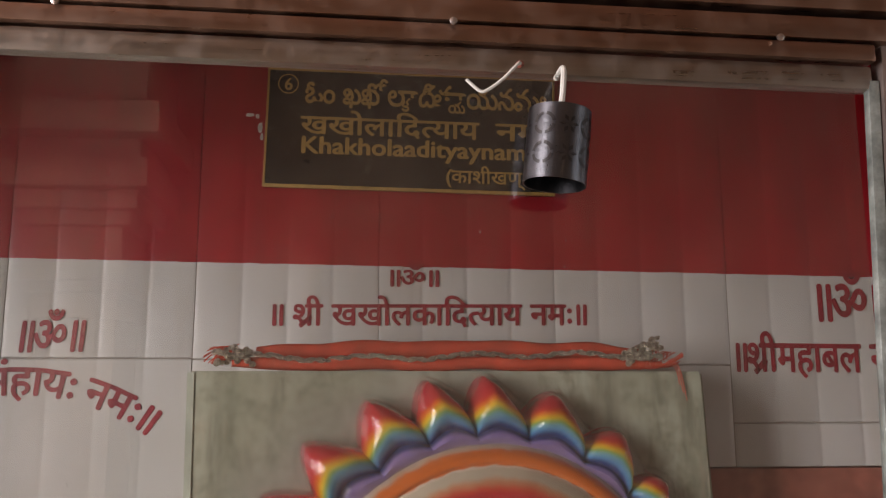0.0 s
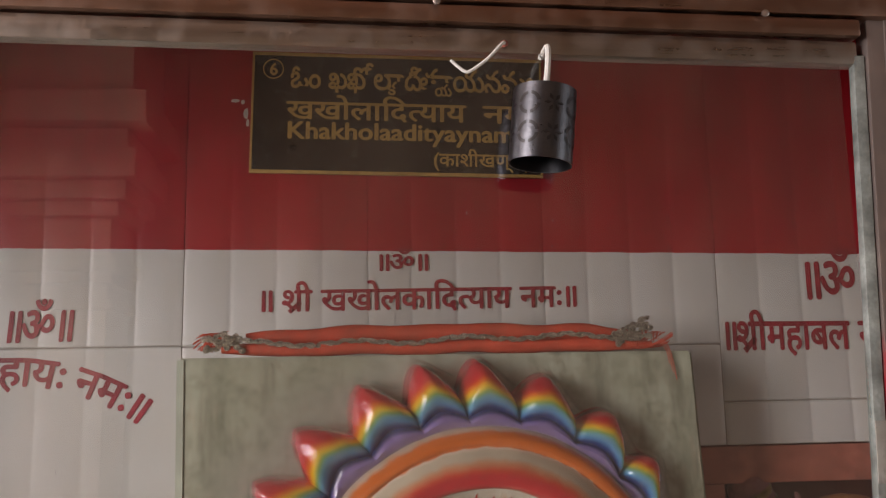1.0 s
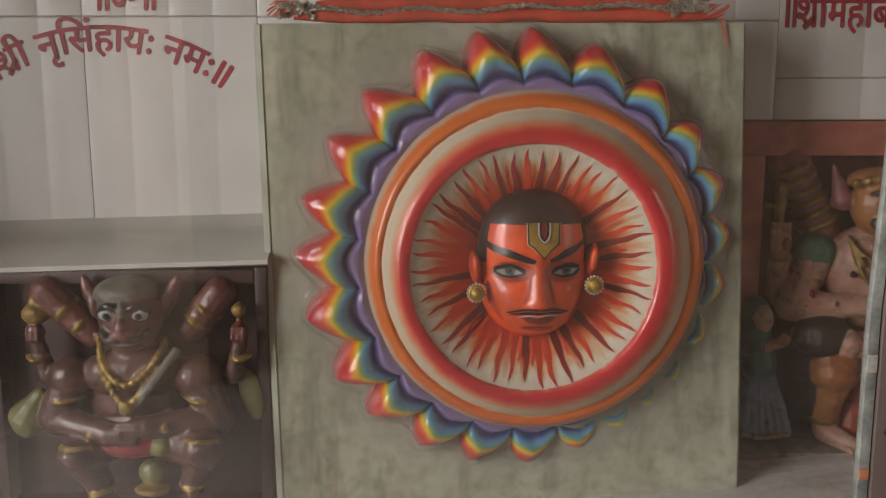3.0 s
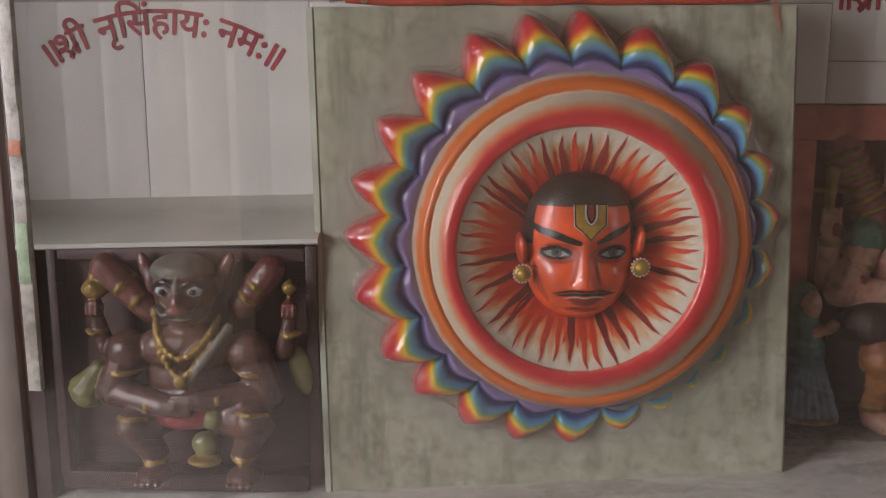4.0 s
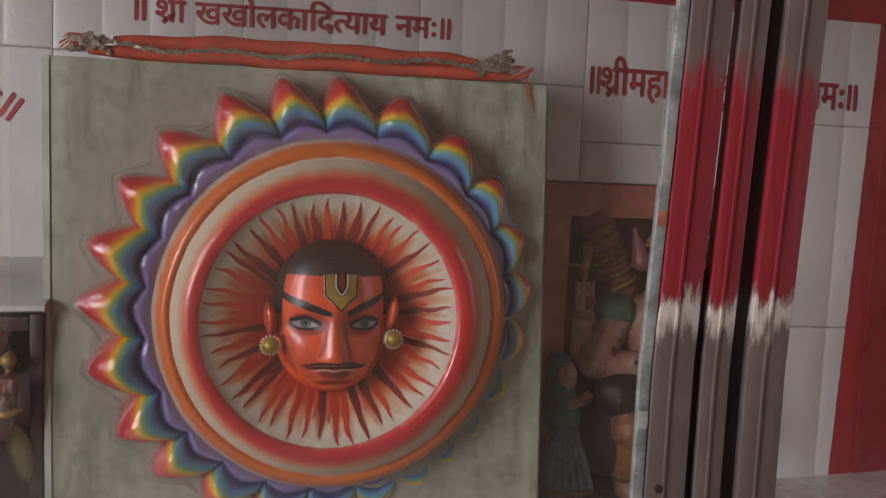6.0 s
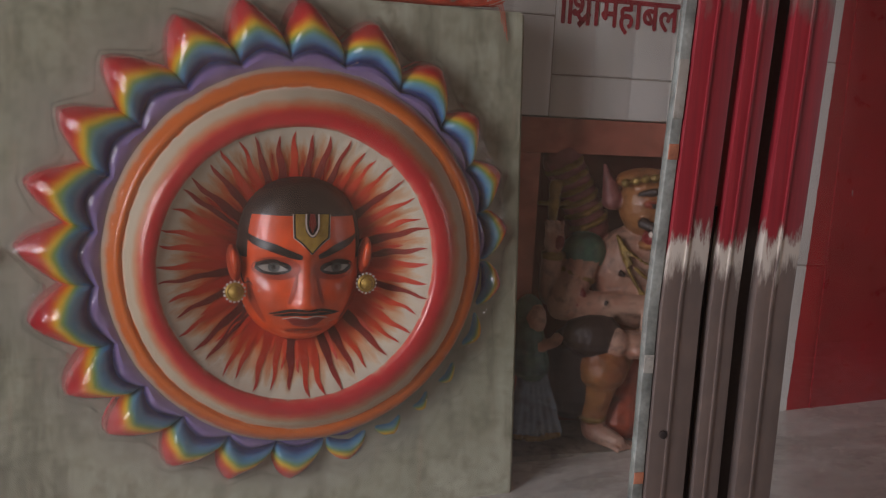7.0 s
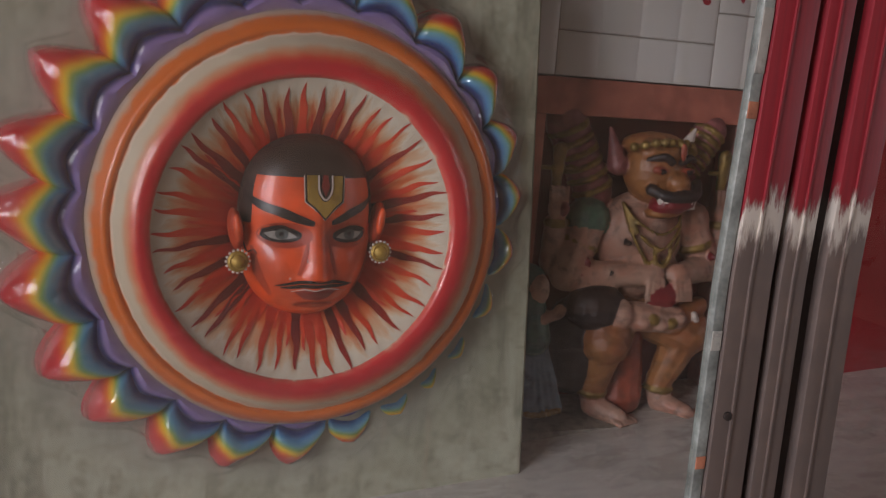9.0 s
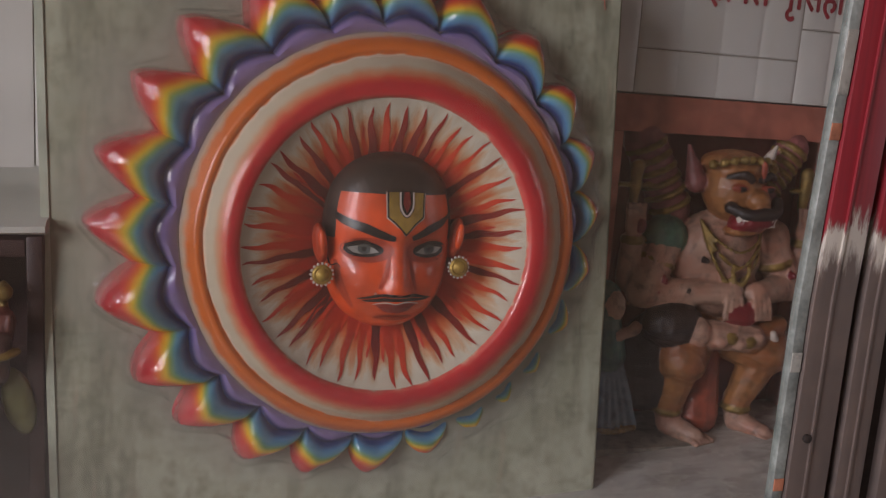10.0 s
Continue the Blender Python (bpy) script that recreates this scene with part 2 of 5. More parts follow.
def clear_film():
    """Crinkled clear plastic: sees through, with sharp wandering highlights and a faint milky bloom."""
    n = Nodes("clear_film")
    clear = n.tree.nodes.new("ShaderNodeBsdfTransparent")
    gloss = n.node("ShaderNodeBsdfGlossy", Roughness=0.10)
    milk = n.node("ShaderNodeBsdfDiffuse", Color=(0.72, 0.70, 0.68, 1))
    wrinkle = n.math("ADD", n.noise(38.0, 5, 0.6), n.math("MULTIPLY", n.noise(120.0, 3, 0.6), 0.35))
    b = n.node("ShaderNodeBump", Height=wrinkle, Strength=0.8, Distance=0.003)
    n.link(b.outputs[0], gloss.inputs["Normal"])
    facing = n.node("ShaderNodeLayerWeight", Blend=0.5).outputs["Facing"]
    gain = n.math("ADD", 0.06, n.math("MULTIPLY", n.math("POWER", facing, 5.0), 0.3))
    a, c = n.tree.nodes.new("ShaderNodeMixShader"), n.tree.nodes.new("ShaderNodeMixShader")
    fold = n.ramp(n.noise(30.0, 6, 0.7), [(0.45, (0.004, 0.004, 0.004)), (0.72, (0.05, 0.05, 0.05))])
    n.link(fold, a.inputs[0]), n.link(clear.outputs[0], a.inputs[1]), n.link(milk.outputs[0], a.inputs[2])
    n.link(gain, c.inputs[0]), n.link(a.outputs[0], c.inputs[1]), n.link(gloss.outputs[0], c.inputs[2])
    n.link(c.outputs[0], n.tree.nodes["Material Output"].inputs["Surface"])
    return n.mat


M_FILM = clear_film()
M_TILE = tile_glaze()
M_SLAB = slab_marble()
M_GROUT = tile_glaze("grout", True)
M_LEDGE = plain("ledge_plaster", (0.40, 0.395, 0.35), 0.5, 0.22, 5, bump=0.12)
M_RED_WALL = plain("red_enamel_wall", (0.27, 0.006, 0.016), 0.3, 0.22, 4, bump=0.06)
M_FLOOR = floor_marble("floor_marble", (0.42, 0.41, 0.37), (0.58, 0.57, 0.53))
M_PINK = plain("pink_plaster", (0.40, 0.125, 0.085), 0.6, 0.4, 22, bump=0.3)
M_DARK_STONE = plain("dark_brown_stone", (0.036, 0.014, 0.012), 0.55, 0.4, 9, bump=0.3)
M_STEEL = steel("steel_frame")
M_STEEL_RAIL = steel("steel_rail", (0.42, 0.38, 0.33), 0.3, grain=(0.12, 6, 6))
M_STEEL_RED = steel("steel_post_red_sheen", (0.19, 0.158, 0.14), 0.48, red=(1.171, 1.45), shine=0.5)
M_STILE = steel("steel_stile_dull", (0.20, 0.185, 0.17), 0.46)
# brown of the surroundings mirrored in the rail, put into its tint
M_STEEL_BROWN = steel("steel_rail_brown", (0.36, 0.23, 0.17), 0.3, grain=(0.12, 6, 6))
M_GAP = plain("dark_gap", (0.02, 0.014, 0.011), 0.7, 0.3, 20)
M_GLASS = pane_glass()
M_INK = plain("inscription_red", (0.29, 0.012, 0.026), 0.5, 0.3, 40)
M_PETAL = along("petal_enamel", [(0.0, (0.42, 0.36, 0.34)), (0.05, (0.28, 0.21, 0.42)), (0.18, (0.22, 0.16, 0.40)), (0.235, (0.015, 0.028, 0.13)), (0.31, (0.014, 0.05, 0.22)), (0.38, (0.07, 0.27, 0.52)), (0.46, (0.12, 0.34, 0.42)), (0.52, (0.22, 0.37, 0.11)), (0.59, (0.78, 0.50, 0.02)), (0.67, (0.74, 0.16, 0.012)), (0.74, (0.58, 0.018, 0.022)), (1.0, (0.42, 0.010, 0.035))], 0.12, 0.8, 0.05, 0.0, 0.28)
M_RING = along("ring_enamel", [(0.0, (0.66, 0.50, 0.36)), (0.02, (0.66, 0.12, 0.09)), (0.07, (0.60, 0.022, 0.030)), (0.21, (0.50, 0.010, 0.024)), (0.29, (0.60, 0.07, 0.03)), (0.39, (0.60, 0.28, 0.15)), (0.46, (0.56, 0.47, 0.34)), (0.57, (0.56, 0.50, 0.38)), (0.595, (0.74, 0.62, 0.48)), (0.62, (0.60, 0.16, 0.03)), (0.66, (0.64, 0.14, 0.014)), (0.84, (0.60, 0.13, 0.014)), (0.90, (0.52, 0.38, 0.26)), (1.0, (0.36, 0.30, 0.38))], 0.30, 0.45, 0.06, 0.12)
M_DISH = along("dish_enamel", [(0.0, (0.16, 0.02, 0.01)), (0.52, (0.26, 0.022, 0.010)), (0.64, (0.52, 0.055, 0.014)), (0.74, (0.60, 0.15, 0.045)), (0.84, (0.62, 0.40, 0.24)), (0.93, (0.66, 0.62, 0.50)), (1.0, (0.60, 0.53, 0.42))], 0.3, 0.3, 0.06, 0.5)
M_FLAME = along("flame_paint", [(0.0, (0.14, 0.010, 0.008)), (0.25, (0.44, 0.022, 0.010)), (0.7, (0.62, 0.050, 0.012)), (1.0, (0.48, 0.022, 0.015))], 0.35, 0.2, 0.05)
M_FLAME_DARK = along("flame_paint_dark", [(0.0, (0.04, 0.006, 0.006)), (0.4, (0.13, 0.010, 0.01)), (1.0, (0.36, 0.018, 0.012))], 0.35, 0.2, 0.05)


# ---- mesh helpers ----
def link_mesh(name, bm, mats, smooth=True):
    me = bpy.data.meshes.new(name)
    bmesh.ops.recalc_face_normals(bm, faces=bm.faces[:])
    bm.to_mesh(me)
    bm.free()
    for m in mats if isinstance(mats, (list, tuple)) else [mats]:
        me.materials.append(m)
    for p in me.polygons:
        p.use_smooth = smooth
    if smooth:
        me.set_sharp_from_angle(angle=radians(38))
    return new(name, me)


def part(name, bm, material, parent, label="", smooth=True):
    ob = link_mesh(name, bm, material, smooth)
    ob.parent = parent
    if label:
        ob["label"] = label
    return ob


def thing(name, label, category, kind="", group="", m=None):
    ob = new(name)
    ob.empty_display_size = 0.05
    if m is not None:
        ob.matrix_world = m
    return tagged(ob, label, category, group, kind)


def box(bm, x0, x1, y0, y1, z0, z1, bevel=0.0, mat=0):
    vs = [bm.verts.new((x, y, z)) for x in (x0, x1) for y in (y0, y1) for z in (z0, z1)]
    fs = [bm.faces.new([vs[i] for i in q]) for q in ((0, 1, 3, 2), (4, 6, 7, 5), (0, 4, 5, 1), (2, 3, 7, 6), (0, 2, 6, 4), (1, 5, 7, 3))]
    for f in fs:
        f.material_index = mat
    if bevel:
        es = list({e for f in fs for e in f.edges})
        got = bmesh.ops.bevel(bm, geom=es, offset=bevel, segments=2, profile=0.6, affect="EDGES")
        for f in got["faces"]:
            f.material_index = mat
    return bm


def boxes(*args, bevel=0.0):
    bm = bmesh.new()
    for a in args:
        box(bm, *a, bevel=bevel)
    return bm


def tube(bm, pts, radii, seg=8, mat=0, flat=1.0):
    """A tube along points; flat squeezes it towards the wall."""
    rings = []
    for i, p in enumerate(pts):
        a, b = Vector(pts[max(0, i - 1)]), Vector(pts[min(len(pts) - 1, i + 1)])
        d = (b - a).normalized() if (b - a).length > 1e-9 else Vector((0, 0, 1))
        side = d.cross(Vector((0, 1, 0)))
        side = side.normalized() if side.length > 1e-4 else Vector((1, 0, 0))
        out = side.cross(d).normalized()
        r = radii[i] if isinstance(radii, (list, tuple)) else radii
        rings.append([bm.verts.new(Vector(p) + side * math.cos(t) * r + out * math.sin(t) * r * flat) for t in (2 * math.pi * k / seg for k in range(seg))])
    for r0, r1 in zip(rings, rings[1:]):
        for k in range(seg):
            bm.faces.new((r0[k], r0[(k + 1) % seg], r1[(k + 1) % seg], r1[k])).material_index = mat
    for r in (rings[0], rings[-1]):
        bm.faces.new(r).material_index = mat


def limb(bm, a, b, ra, rb, mat=0, seg=12):
    """A rounded limb from a to b."""
    a, b = Vector(a), Vector(b)
    d = b - a
    pts, rad = [], []
    for k in range(4):
        t = math.pi / 2 * k / 4
        pts.append(a - d.normalized() * ra * math.cos(t)), rad.append(max(0.0005, ra * math.sin(t)))
    for k in range(5):
        f = k / 4
        pts.append(a + d * f), rad.append(ra + (rb - ra) * f)
    for k in range(1, 5):
        t = math.pi / 2 * k / 4
        pts.append(b + d.normalized() * rb * math.sin(t)), rad.append(max(0.0005, rb * math.cos(t)))
    tube(bm, pts, rad, seg, mat)


def blob(bm, c, r, mat=0, turn=0.0, seg=16):
    """An ellipsoid of radii r, turned in the plane of the wall by degrees."""
    m = Matrix.Translation(c) @ pose(0, 0, 0, 0, turn, 0) @ Matrix.Diagonal((*r, 1))
    nv = max(6, seg // 2 + 1)
    top, low = bm.verts.new(m @ Vector((0, 0, 1))), bm.verts.new(m @ Vector((0, 0, -1)))
    rows = [[bm.verts.new(m @ Vector((math.sin(p) * math.cos(t), math.sin(p) * math.sin(t), math.cos(p)))) for t in (2 * math.pi * k / seg for k in range(seg))] for p in (math.pi * i / nv for i in range(1, nv))]
    for k in range(seg):
        k1 = (k + 1) % seg
        bm.faces.new((top, rows[0][k], rows[0][k1])).material_index = mat
        bm.faces.new((low, rows[-1][k1], rows[-1][k])).material_index = mat
        for r0, r1 in zip(rows, rows[1:]):
            bm.faces.new((r0[k], r1[k], r1[k1], r0[k1])).material_index = mat


def lathe(bm, prof, centre, turn, seg=24, mat=0):
    """Rings of (radius, height) about the axis z of the pose turn."""
    rings = [[bm.verts.new(Matrix.Translation(centre) @ turn @ Vector((r * math.cos(t), r * math.sin(t), h))) for t in (2 * math.pi * k / seg for k in range(seg))] for r, h in prof]
    for r0, r1 in zip(rings, rings[1:]):
        for k in range(seg):
            bm.faces.new((r0[k], r0[(k + 1) % seg], r1[(k + 1) % seg], r1[k])).material_index = mat
    bm.faces.new(rings[0]).material_index = mat
    bm.faces.new(rings[-1]).material_index = mat


def fuse(name, bm, mats, voxel=0.0026):
    """One carved skin over all the rounded pieces, each place keeping the paint of the piece below it, with a hand-worked unevenness."""
    src = link_mesh(name, bm, mats)
    me = src.data
    tree = BVHTree.FromPolygons([v.co for v in me.vertices], [p.vertices for p in me.polygons])
    ids = [p.material_index for p in me.polygons]
    mod = src.modifiers.new("skin", "REMESH")
    mod.mode, mod.voxel_size = "VOXEL", voxel
    soft = src.modifiers.new("soft", "SMOOTH")
    soft.iterations, soft.factor = 2, 0.5
    bpy.context.view_layer.update()
    skin = bpy.data.meshes.new_from_object(src.evaluated_get(bpy.context.evaluated_depsgraph_get()))
    src.modifiers.clear()
    src.data = skin
    skin.name = name
    skin.materials.clear()
    for m in mats:
        skin.materials.append(m)
    normals = [v.normal.copy() for v in skin.vertices]
    for p in skin.polygons:
        hit = tree.find_nearest(p.center)
        p.material_index = ids[hit[2]] if hit[2] is not None else 0
        p.use_smooth = True
    for v, n in zip(skin.vertices, normals):
        c = v.co
        v.co = c + n * (0.0011 * noise.noise(c * 60) + 0.0006 * noise.noise(c * 170))
    bpy.data.meshes.remove(me)
    return src


# ---- structure ----
WALL = 0.137           # front of the tiles
GLASS = -0.46          # plane of the glazed front


def floor_z(x):
    return 0.66 + 0.066 * (x + 0.4)


def build_structure():
    wall = tagged(link_mesh("wall_north", boxes(
        (-1.9, 0.40, WALL + 0.003, 0.4, 0.4, 2.25), (0.40, 0.908, WALL + 0.003, 0.4, 1.298, 2.25),
        (0.908, 1.75, WALL + 0.003, 0.4, 0.4, 2.25), (0.40, 0.908, WALL + 0.003, 0.4, 0.4, 0.66), (0.40, 0.908, 0.215, 0.4, 0.66, 1.298)), M_GROUT, False),
        "tiled back wall of the shrine, white below and red above", "wall", kind="structure")
    bm = bmesh.new()
    box(bm, 1.07, 1.75, WALL - 0.001, WALL + 0.003, 0.70, 1.64, 0)
    box(bm, 1.07, 1.75, WALL - 0.001, WALL + 0.003, 1.64, 2.25, 0)
    part("red_panel", bm, M_RED_WALL, wall, "glossy deep red painted plaster", False)
    # floor of the raised platform, with its fall from right to left
    bm = bmesh.new()
    vs = [bm.verts.new(p) for p in ((-1.9, -0.452, floor_z(-1.9)), (1.75, -0.452, floor_z(1.75)), (1.75, 0.215, floor_z(1.75)), (-1.9, 0.215, floor_z(-1.9)))]
    f = bm.faces.new(vs)
    ext = bmesh.ops.extrude_face_region(bm, geom=[f])
    for v in ext["geom"]:
        if isinstance(v, bmesh.types.BMVert):
            v.co.z = 0.5
    tagged(link_mesh("floor", bm, M_FLOOR, False), "pale veined marble platform floor inside the shrine", "floor", kind="structure")
    tagged(link_mesh("wall_west", boxes((-1.92, -1.9, -0.45, 0.4, 0.4, 2.25)), M_LEDGE, False), "grimy white plaster side wall", "wall", kind="structure")
    tagged(link_mesh("wall_east", boxes((1.302, 1.34, -0.10, WALL, 0.4, 2.25), (1.75, 1.78, -0.45, 0.4, 0.4, 2.25)), M_RED_WALL, False), "deep red painted side wall", "wall", kind="structure")
    tagged(link_mesh("trim", boxes((1.290, 1.3015, 0.118, WALL - 0.002, floor_z(1.29), 1.6), bevel=0.002), M_STEEL, False), "thin steel strip up the red corner", "trim", kind="structure")
    tagged(link_mesh("baseboard", boxes((1.290, 1.3015, -0.10, 0.117, floor_z(1.29), floor_z(1.29) + 0.022), bevel=0.002), M_LEDGE, False), "low grey skirting along the red side wall", "skirting", kind="structure")
    tagged(link_mesh("ceiling", boxes((-1.92, 1.78, -0.5, 0.4, 2.25, 2.3)), M_LEDGE, False), "plain plaster shrine ceiling", "ceiling", kind="structure")
    return wall


wall_north = build_structure()

# hall in front of the glazed shrine, where the light comes from
M_HALL_STONE = plain("hall_stone", (0.42, 0.33, 0.24), 0.6, 0.3, 3, bump=0.4)
M_HALL_FLOOR = floor_marble("hall_floor_marble", (0.34, 0.32, 0.29), (0.48, 0.46, 0.42))
M_HALL_CEIL = plain("hall_ceiling_paint", (0.38, 0.25, 0.18), 0.7, 0.25, 2)


def build_hall():
    def wallbox(name, label, mat, *b):
        return tagged(link_mesh(name, boxes(*b), mat, False), label, "wall", kind="structure")
    tagged(link_mesh("floor_hall", boxes((-3.1, 4.3, -4.2, -0.46, -0.1, 0.0)), M_HALL_FLOOR, False), "worn marble floor of the hall", "floor", kind="structure")
    tagged(link_mesh("ground", boxes((-60, -3.1, -60, 60, -0.3, -0.05), (4.3, 60, -60, 60, -0.3, -0.05)), M_HALL_FLOOR, False), "paved courtyard ground", "ground", kind="structure")
    tagged(link_mesh("ceiling_hall", boxes((-3.1, 4.4, -4.2, -0.5, 3.2, 3.3)), M_HALL_CEIL, False), "brown painted hall ceiling", "ceiling", kind="structure")
    wallbox("wall_hall_south", "plain stone hall wall", M_HALL_STONE, (-3.1, 4.4, -4.3, -4.2, 0, 3.2))
    # the east opening is unseen, made for the added fill lamp
    for name, a, b, y0, y1 in (("wall_hall_east", 4.25, 4.4, -3.1, -1.1), ("wall_hall_west", -3.1, -2.95, -2.75, -1.15)):
        wallbox(name, "stone hall wall with a wide opening", M_HALL_STONE, (a, b, -4.2, y0, 0, 3.2), (a, b, y1, -0.46, 0, 3.2), (a, b, y0, y1, 2.7, 3.2), (a, b, y0, y1, 0, 0.85))
    # left piece is unseen; its edge at -1.34 is set to block some light
    wallbox("wall_plinth", "stone plinth below the glazed front, with an unseen left wall dimming the daylight", M_HALL_STONE, (-2.95, 4.25, -0.5, -0.46, 0, 0.6), (-2.95, -1.34, -0.5, -0.46, 0.6, 3.2), (1.78, 4.25, -0.5, -0.46, 0.6, 3.2), (-1.9, 1.78, -0.5, -0.46, 1.95, 3.2))
    for x, y in ((-1.47, -3.85), (-2.65, -3.85)):
        p = thing("pillar", "carved pale stone pillar with stepped capital", "pillar", group="hall pillars", m=pose(x, y, 0))
        bm = bmesh.new()
        for w, z0, z1 in ((0.26, 0, 0.3), (0.19, 0.3, 1.78), (0.22, 1.78, 1.83), (0.19, 1.83, 1.9), (0.215, 1.9, 1.95), (0.24, 1.95, 2.02), (0.2, 2.02, 2.2)):
            box(bm, -w, w, -w, w, z0, z1, 0.012)
        part("shaft", bm, M_HALL_STONE, p)
        bm = bmesh.new()
        for w, z0, z1 in ((0.24, 2.2, 2.27), (0.28, 2.27, 2.36), (0.33, 2.36, 2.5), (0.28, 2.5, 2.6), (0.38, 2.6, 2.75), (0.3, 2.75, 3.2)):
            box(bm, -w, w, -w, w, z0, z1, 0.015)
        part("capital", bm, M_HALL_STONE, p)


build_hall()


# ---- glazed front ----
def build_front():
    y0, y1 = GLASS - 0.009, GLASS + 0.014

    def lean(bm):
        """The posts stand a little out of true above the middle."""
        bmesh.ops.bisect_plane(bm, geom=bm.verts[:] + bm.edges[:] + bm.faces[:], plane_co=(0, 0, 1.1), plane_no=(0, 0, 1))
        for v in bm.verts:
            v.co.x += 0.040 * max(0, v.co.z - 1.1)
        return bm

    def slope(bm):
        """The head rail falls a little from one end to the other."""
        for v in bm.verts:
            v.co.z -= 0.020 * (v.co.x + 0.1)
        return bm
    rail = thing("top_rail", "steel head rail over the glass, its brown reflection painted in", "rail")
    part("channel", slope(boxes((-1.9, 0.405, y0 + 0.004, y1, 1.737, 1.763), bevel=0.004)), M_STEEL_RAIL, rail, "grey steel channel")
    part("lower_box", slope(boxes((-1.9, 0.405, y0 - 0.006, y1, 1.7646, 1.7834), bevel=0.003)), M_STEEL_BROWN, rail)
    part("middle_box", slope(boxes((-1.9, 0.559, y0 - 0.010, y1, 1.785, 1.810), bevel=0.003)), M_STEEL_BROWN, rail)
    part("shadow_gap", slope(boxes((-1.9, 1.75, y0 + 0.01, y1, 1.810, 1.8155))), M_GAP, rail)
    part("upper_box", slope(boxes((-1.9, 1.75, y0 - 0.016, y1, 1.8155, 1.93), bevel=0.004)), M_STEEL_BROWN, rail)
    for x in (-0.43, -0.04, 0.30):
        bm = bmesh.new()
        lathe(bm, [(0.004, 0), (0.004, 0.002), (0.002, 0.003)], (x, y0 - 0.010, 1.7834 - 0.02 * (x + 0.1)), pose(0, 0, 0, 90), 10)
        part("screw", bm, M_STEEL, rail)
    for x0, x1, lab in ((0.388, 0.4355, "steel glazing post with a red reflection painted in above, bare below"), (0.446, 0.4785, "steel middle post with a red reflection painted in above, bare below"), (0.499, 0.5463, "wide steel post with a red reflection painted in above, bare below")):
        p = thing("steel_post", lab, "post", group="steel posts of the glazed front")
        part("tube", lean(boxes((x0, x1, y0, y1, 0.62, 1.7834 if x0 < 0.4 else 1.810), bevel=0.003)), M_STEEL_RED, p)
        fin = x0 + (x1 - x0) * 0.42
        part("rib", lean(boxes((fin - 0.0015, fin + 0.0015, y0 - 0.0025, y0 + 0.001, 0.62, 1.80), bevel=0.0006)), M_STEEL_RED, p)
    part("screw", (lambda b: (lathe(b, [(0.0045, 0), (0.0045, 0.003), (0.002, 0.004)], (0.402, y0, 0.962), pose(0, 0, 0, 90), 10), b)[1])(bmesh.new()), M_GAP, p)
    # added dark strips stand for the shade in the gaps between posts
    g = thing("gap_shade", "dark strips put in for the shade between the steel posts", "liner")
    part("liner", lean(boxes((0.4355, 0.446, GLASS + 0.004, y1, 0.62, 1.21))), M_GAP, g)
    part("liner", lean(boxes((0.486, 0.499, GLASS + 0.004, y1, 0.62, 1.810), (0.4785, 0.486, GLASS + 0.004, y1, 0.62, 1.23))), M_GAP, g)
    left = thing("steel_stile", "grey steel stile at the side of the glass", "post")
    part("tube", boxes((-0.728, -0.682, y0, y1, 0.62, 1.737), bevel=0.003), M_STILE, left)
    part("tube", boxes((-0.678, -0.640, y0 + 0.006, y1, 0.62, 1.737), bevel=0.003), M_STILE, left)
    strip = thing("edge_strip", "scuffed glass edge strip with tape residue", "strip")
    left_strip = strip
    part("strip", boxes((-0.628, -0.613, GLASS - 0.006, GLASS + 0.004, 0.9725, 1.737), bevel=0.001), aged("edge_tape", (0.36, 0.37, 0.33), (0.17, 0.15, 0.12)), strip)
    strip = thing("edge_strip", "greenish glass edge strip beside the steel post", "strip")
    part("strip", lean(boxes((0.3745, 0.3865, GLASS - 0.005, GLASS + 0.006, 0.64, 1.737), bevel=0.001)), plain("edge_glass", (0.22, 0.25, 0.23), 0.15, 0.6, 24), strip)
    tape = aged("tape_residue", (0.34, 0.35, 0.31), (0.2, 0.19, 0.16))
    rust = plain("tape_rust", (0.33, 0.13, 0.07), 0.6, 0.4, 50)
    for z0, z1, m in ((1.258, 1.274, rust), (1.03, 1.05, tape), (0.905, 0.918, rust), (1.30, 1.36, tape)):
        part("tape_scrap", lean(boxes((0.3750, 0.3860, GLASS - 0.0062, GLASS - 0.004, z0, z1), bevel=0.0004)), m, strip)
    for z0, z1, m in ((1.245, 1.262, rust), (1.30, 1.36, tape), (1.10, 1.17, plain("tape_green", (0.17, 0.24, 0.15), 0.5, 0.4, 40))):
        part("tape_scrap", boxes((-0.6275, -0.6135, GLASS - 0.0075, GLASS - 0.005, z0, z1), bevel=0.0004), m, left_strip)
    for x0, x1, k in ((-0.630, 0.3850, 1), (0.5435, 1.75, 2), (-1.9, -0.690, 3)):
        w = tagged(link_mesh("window_%d" % k, boxes((x0, x1, GLASS - 0.002, GLASS + 0.002, 0.62, 1.765)), M_GLASS, False), "dusty clear fixed glass pane", "glass pane", kind="structure")
        w.visible_shadow = False


build_front()

# ---- slab ----
TILT = Matrix.Translation((0, 0, 1.45)) @ pose(0, 0, 0, -4.5)


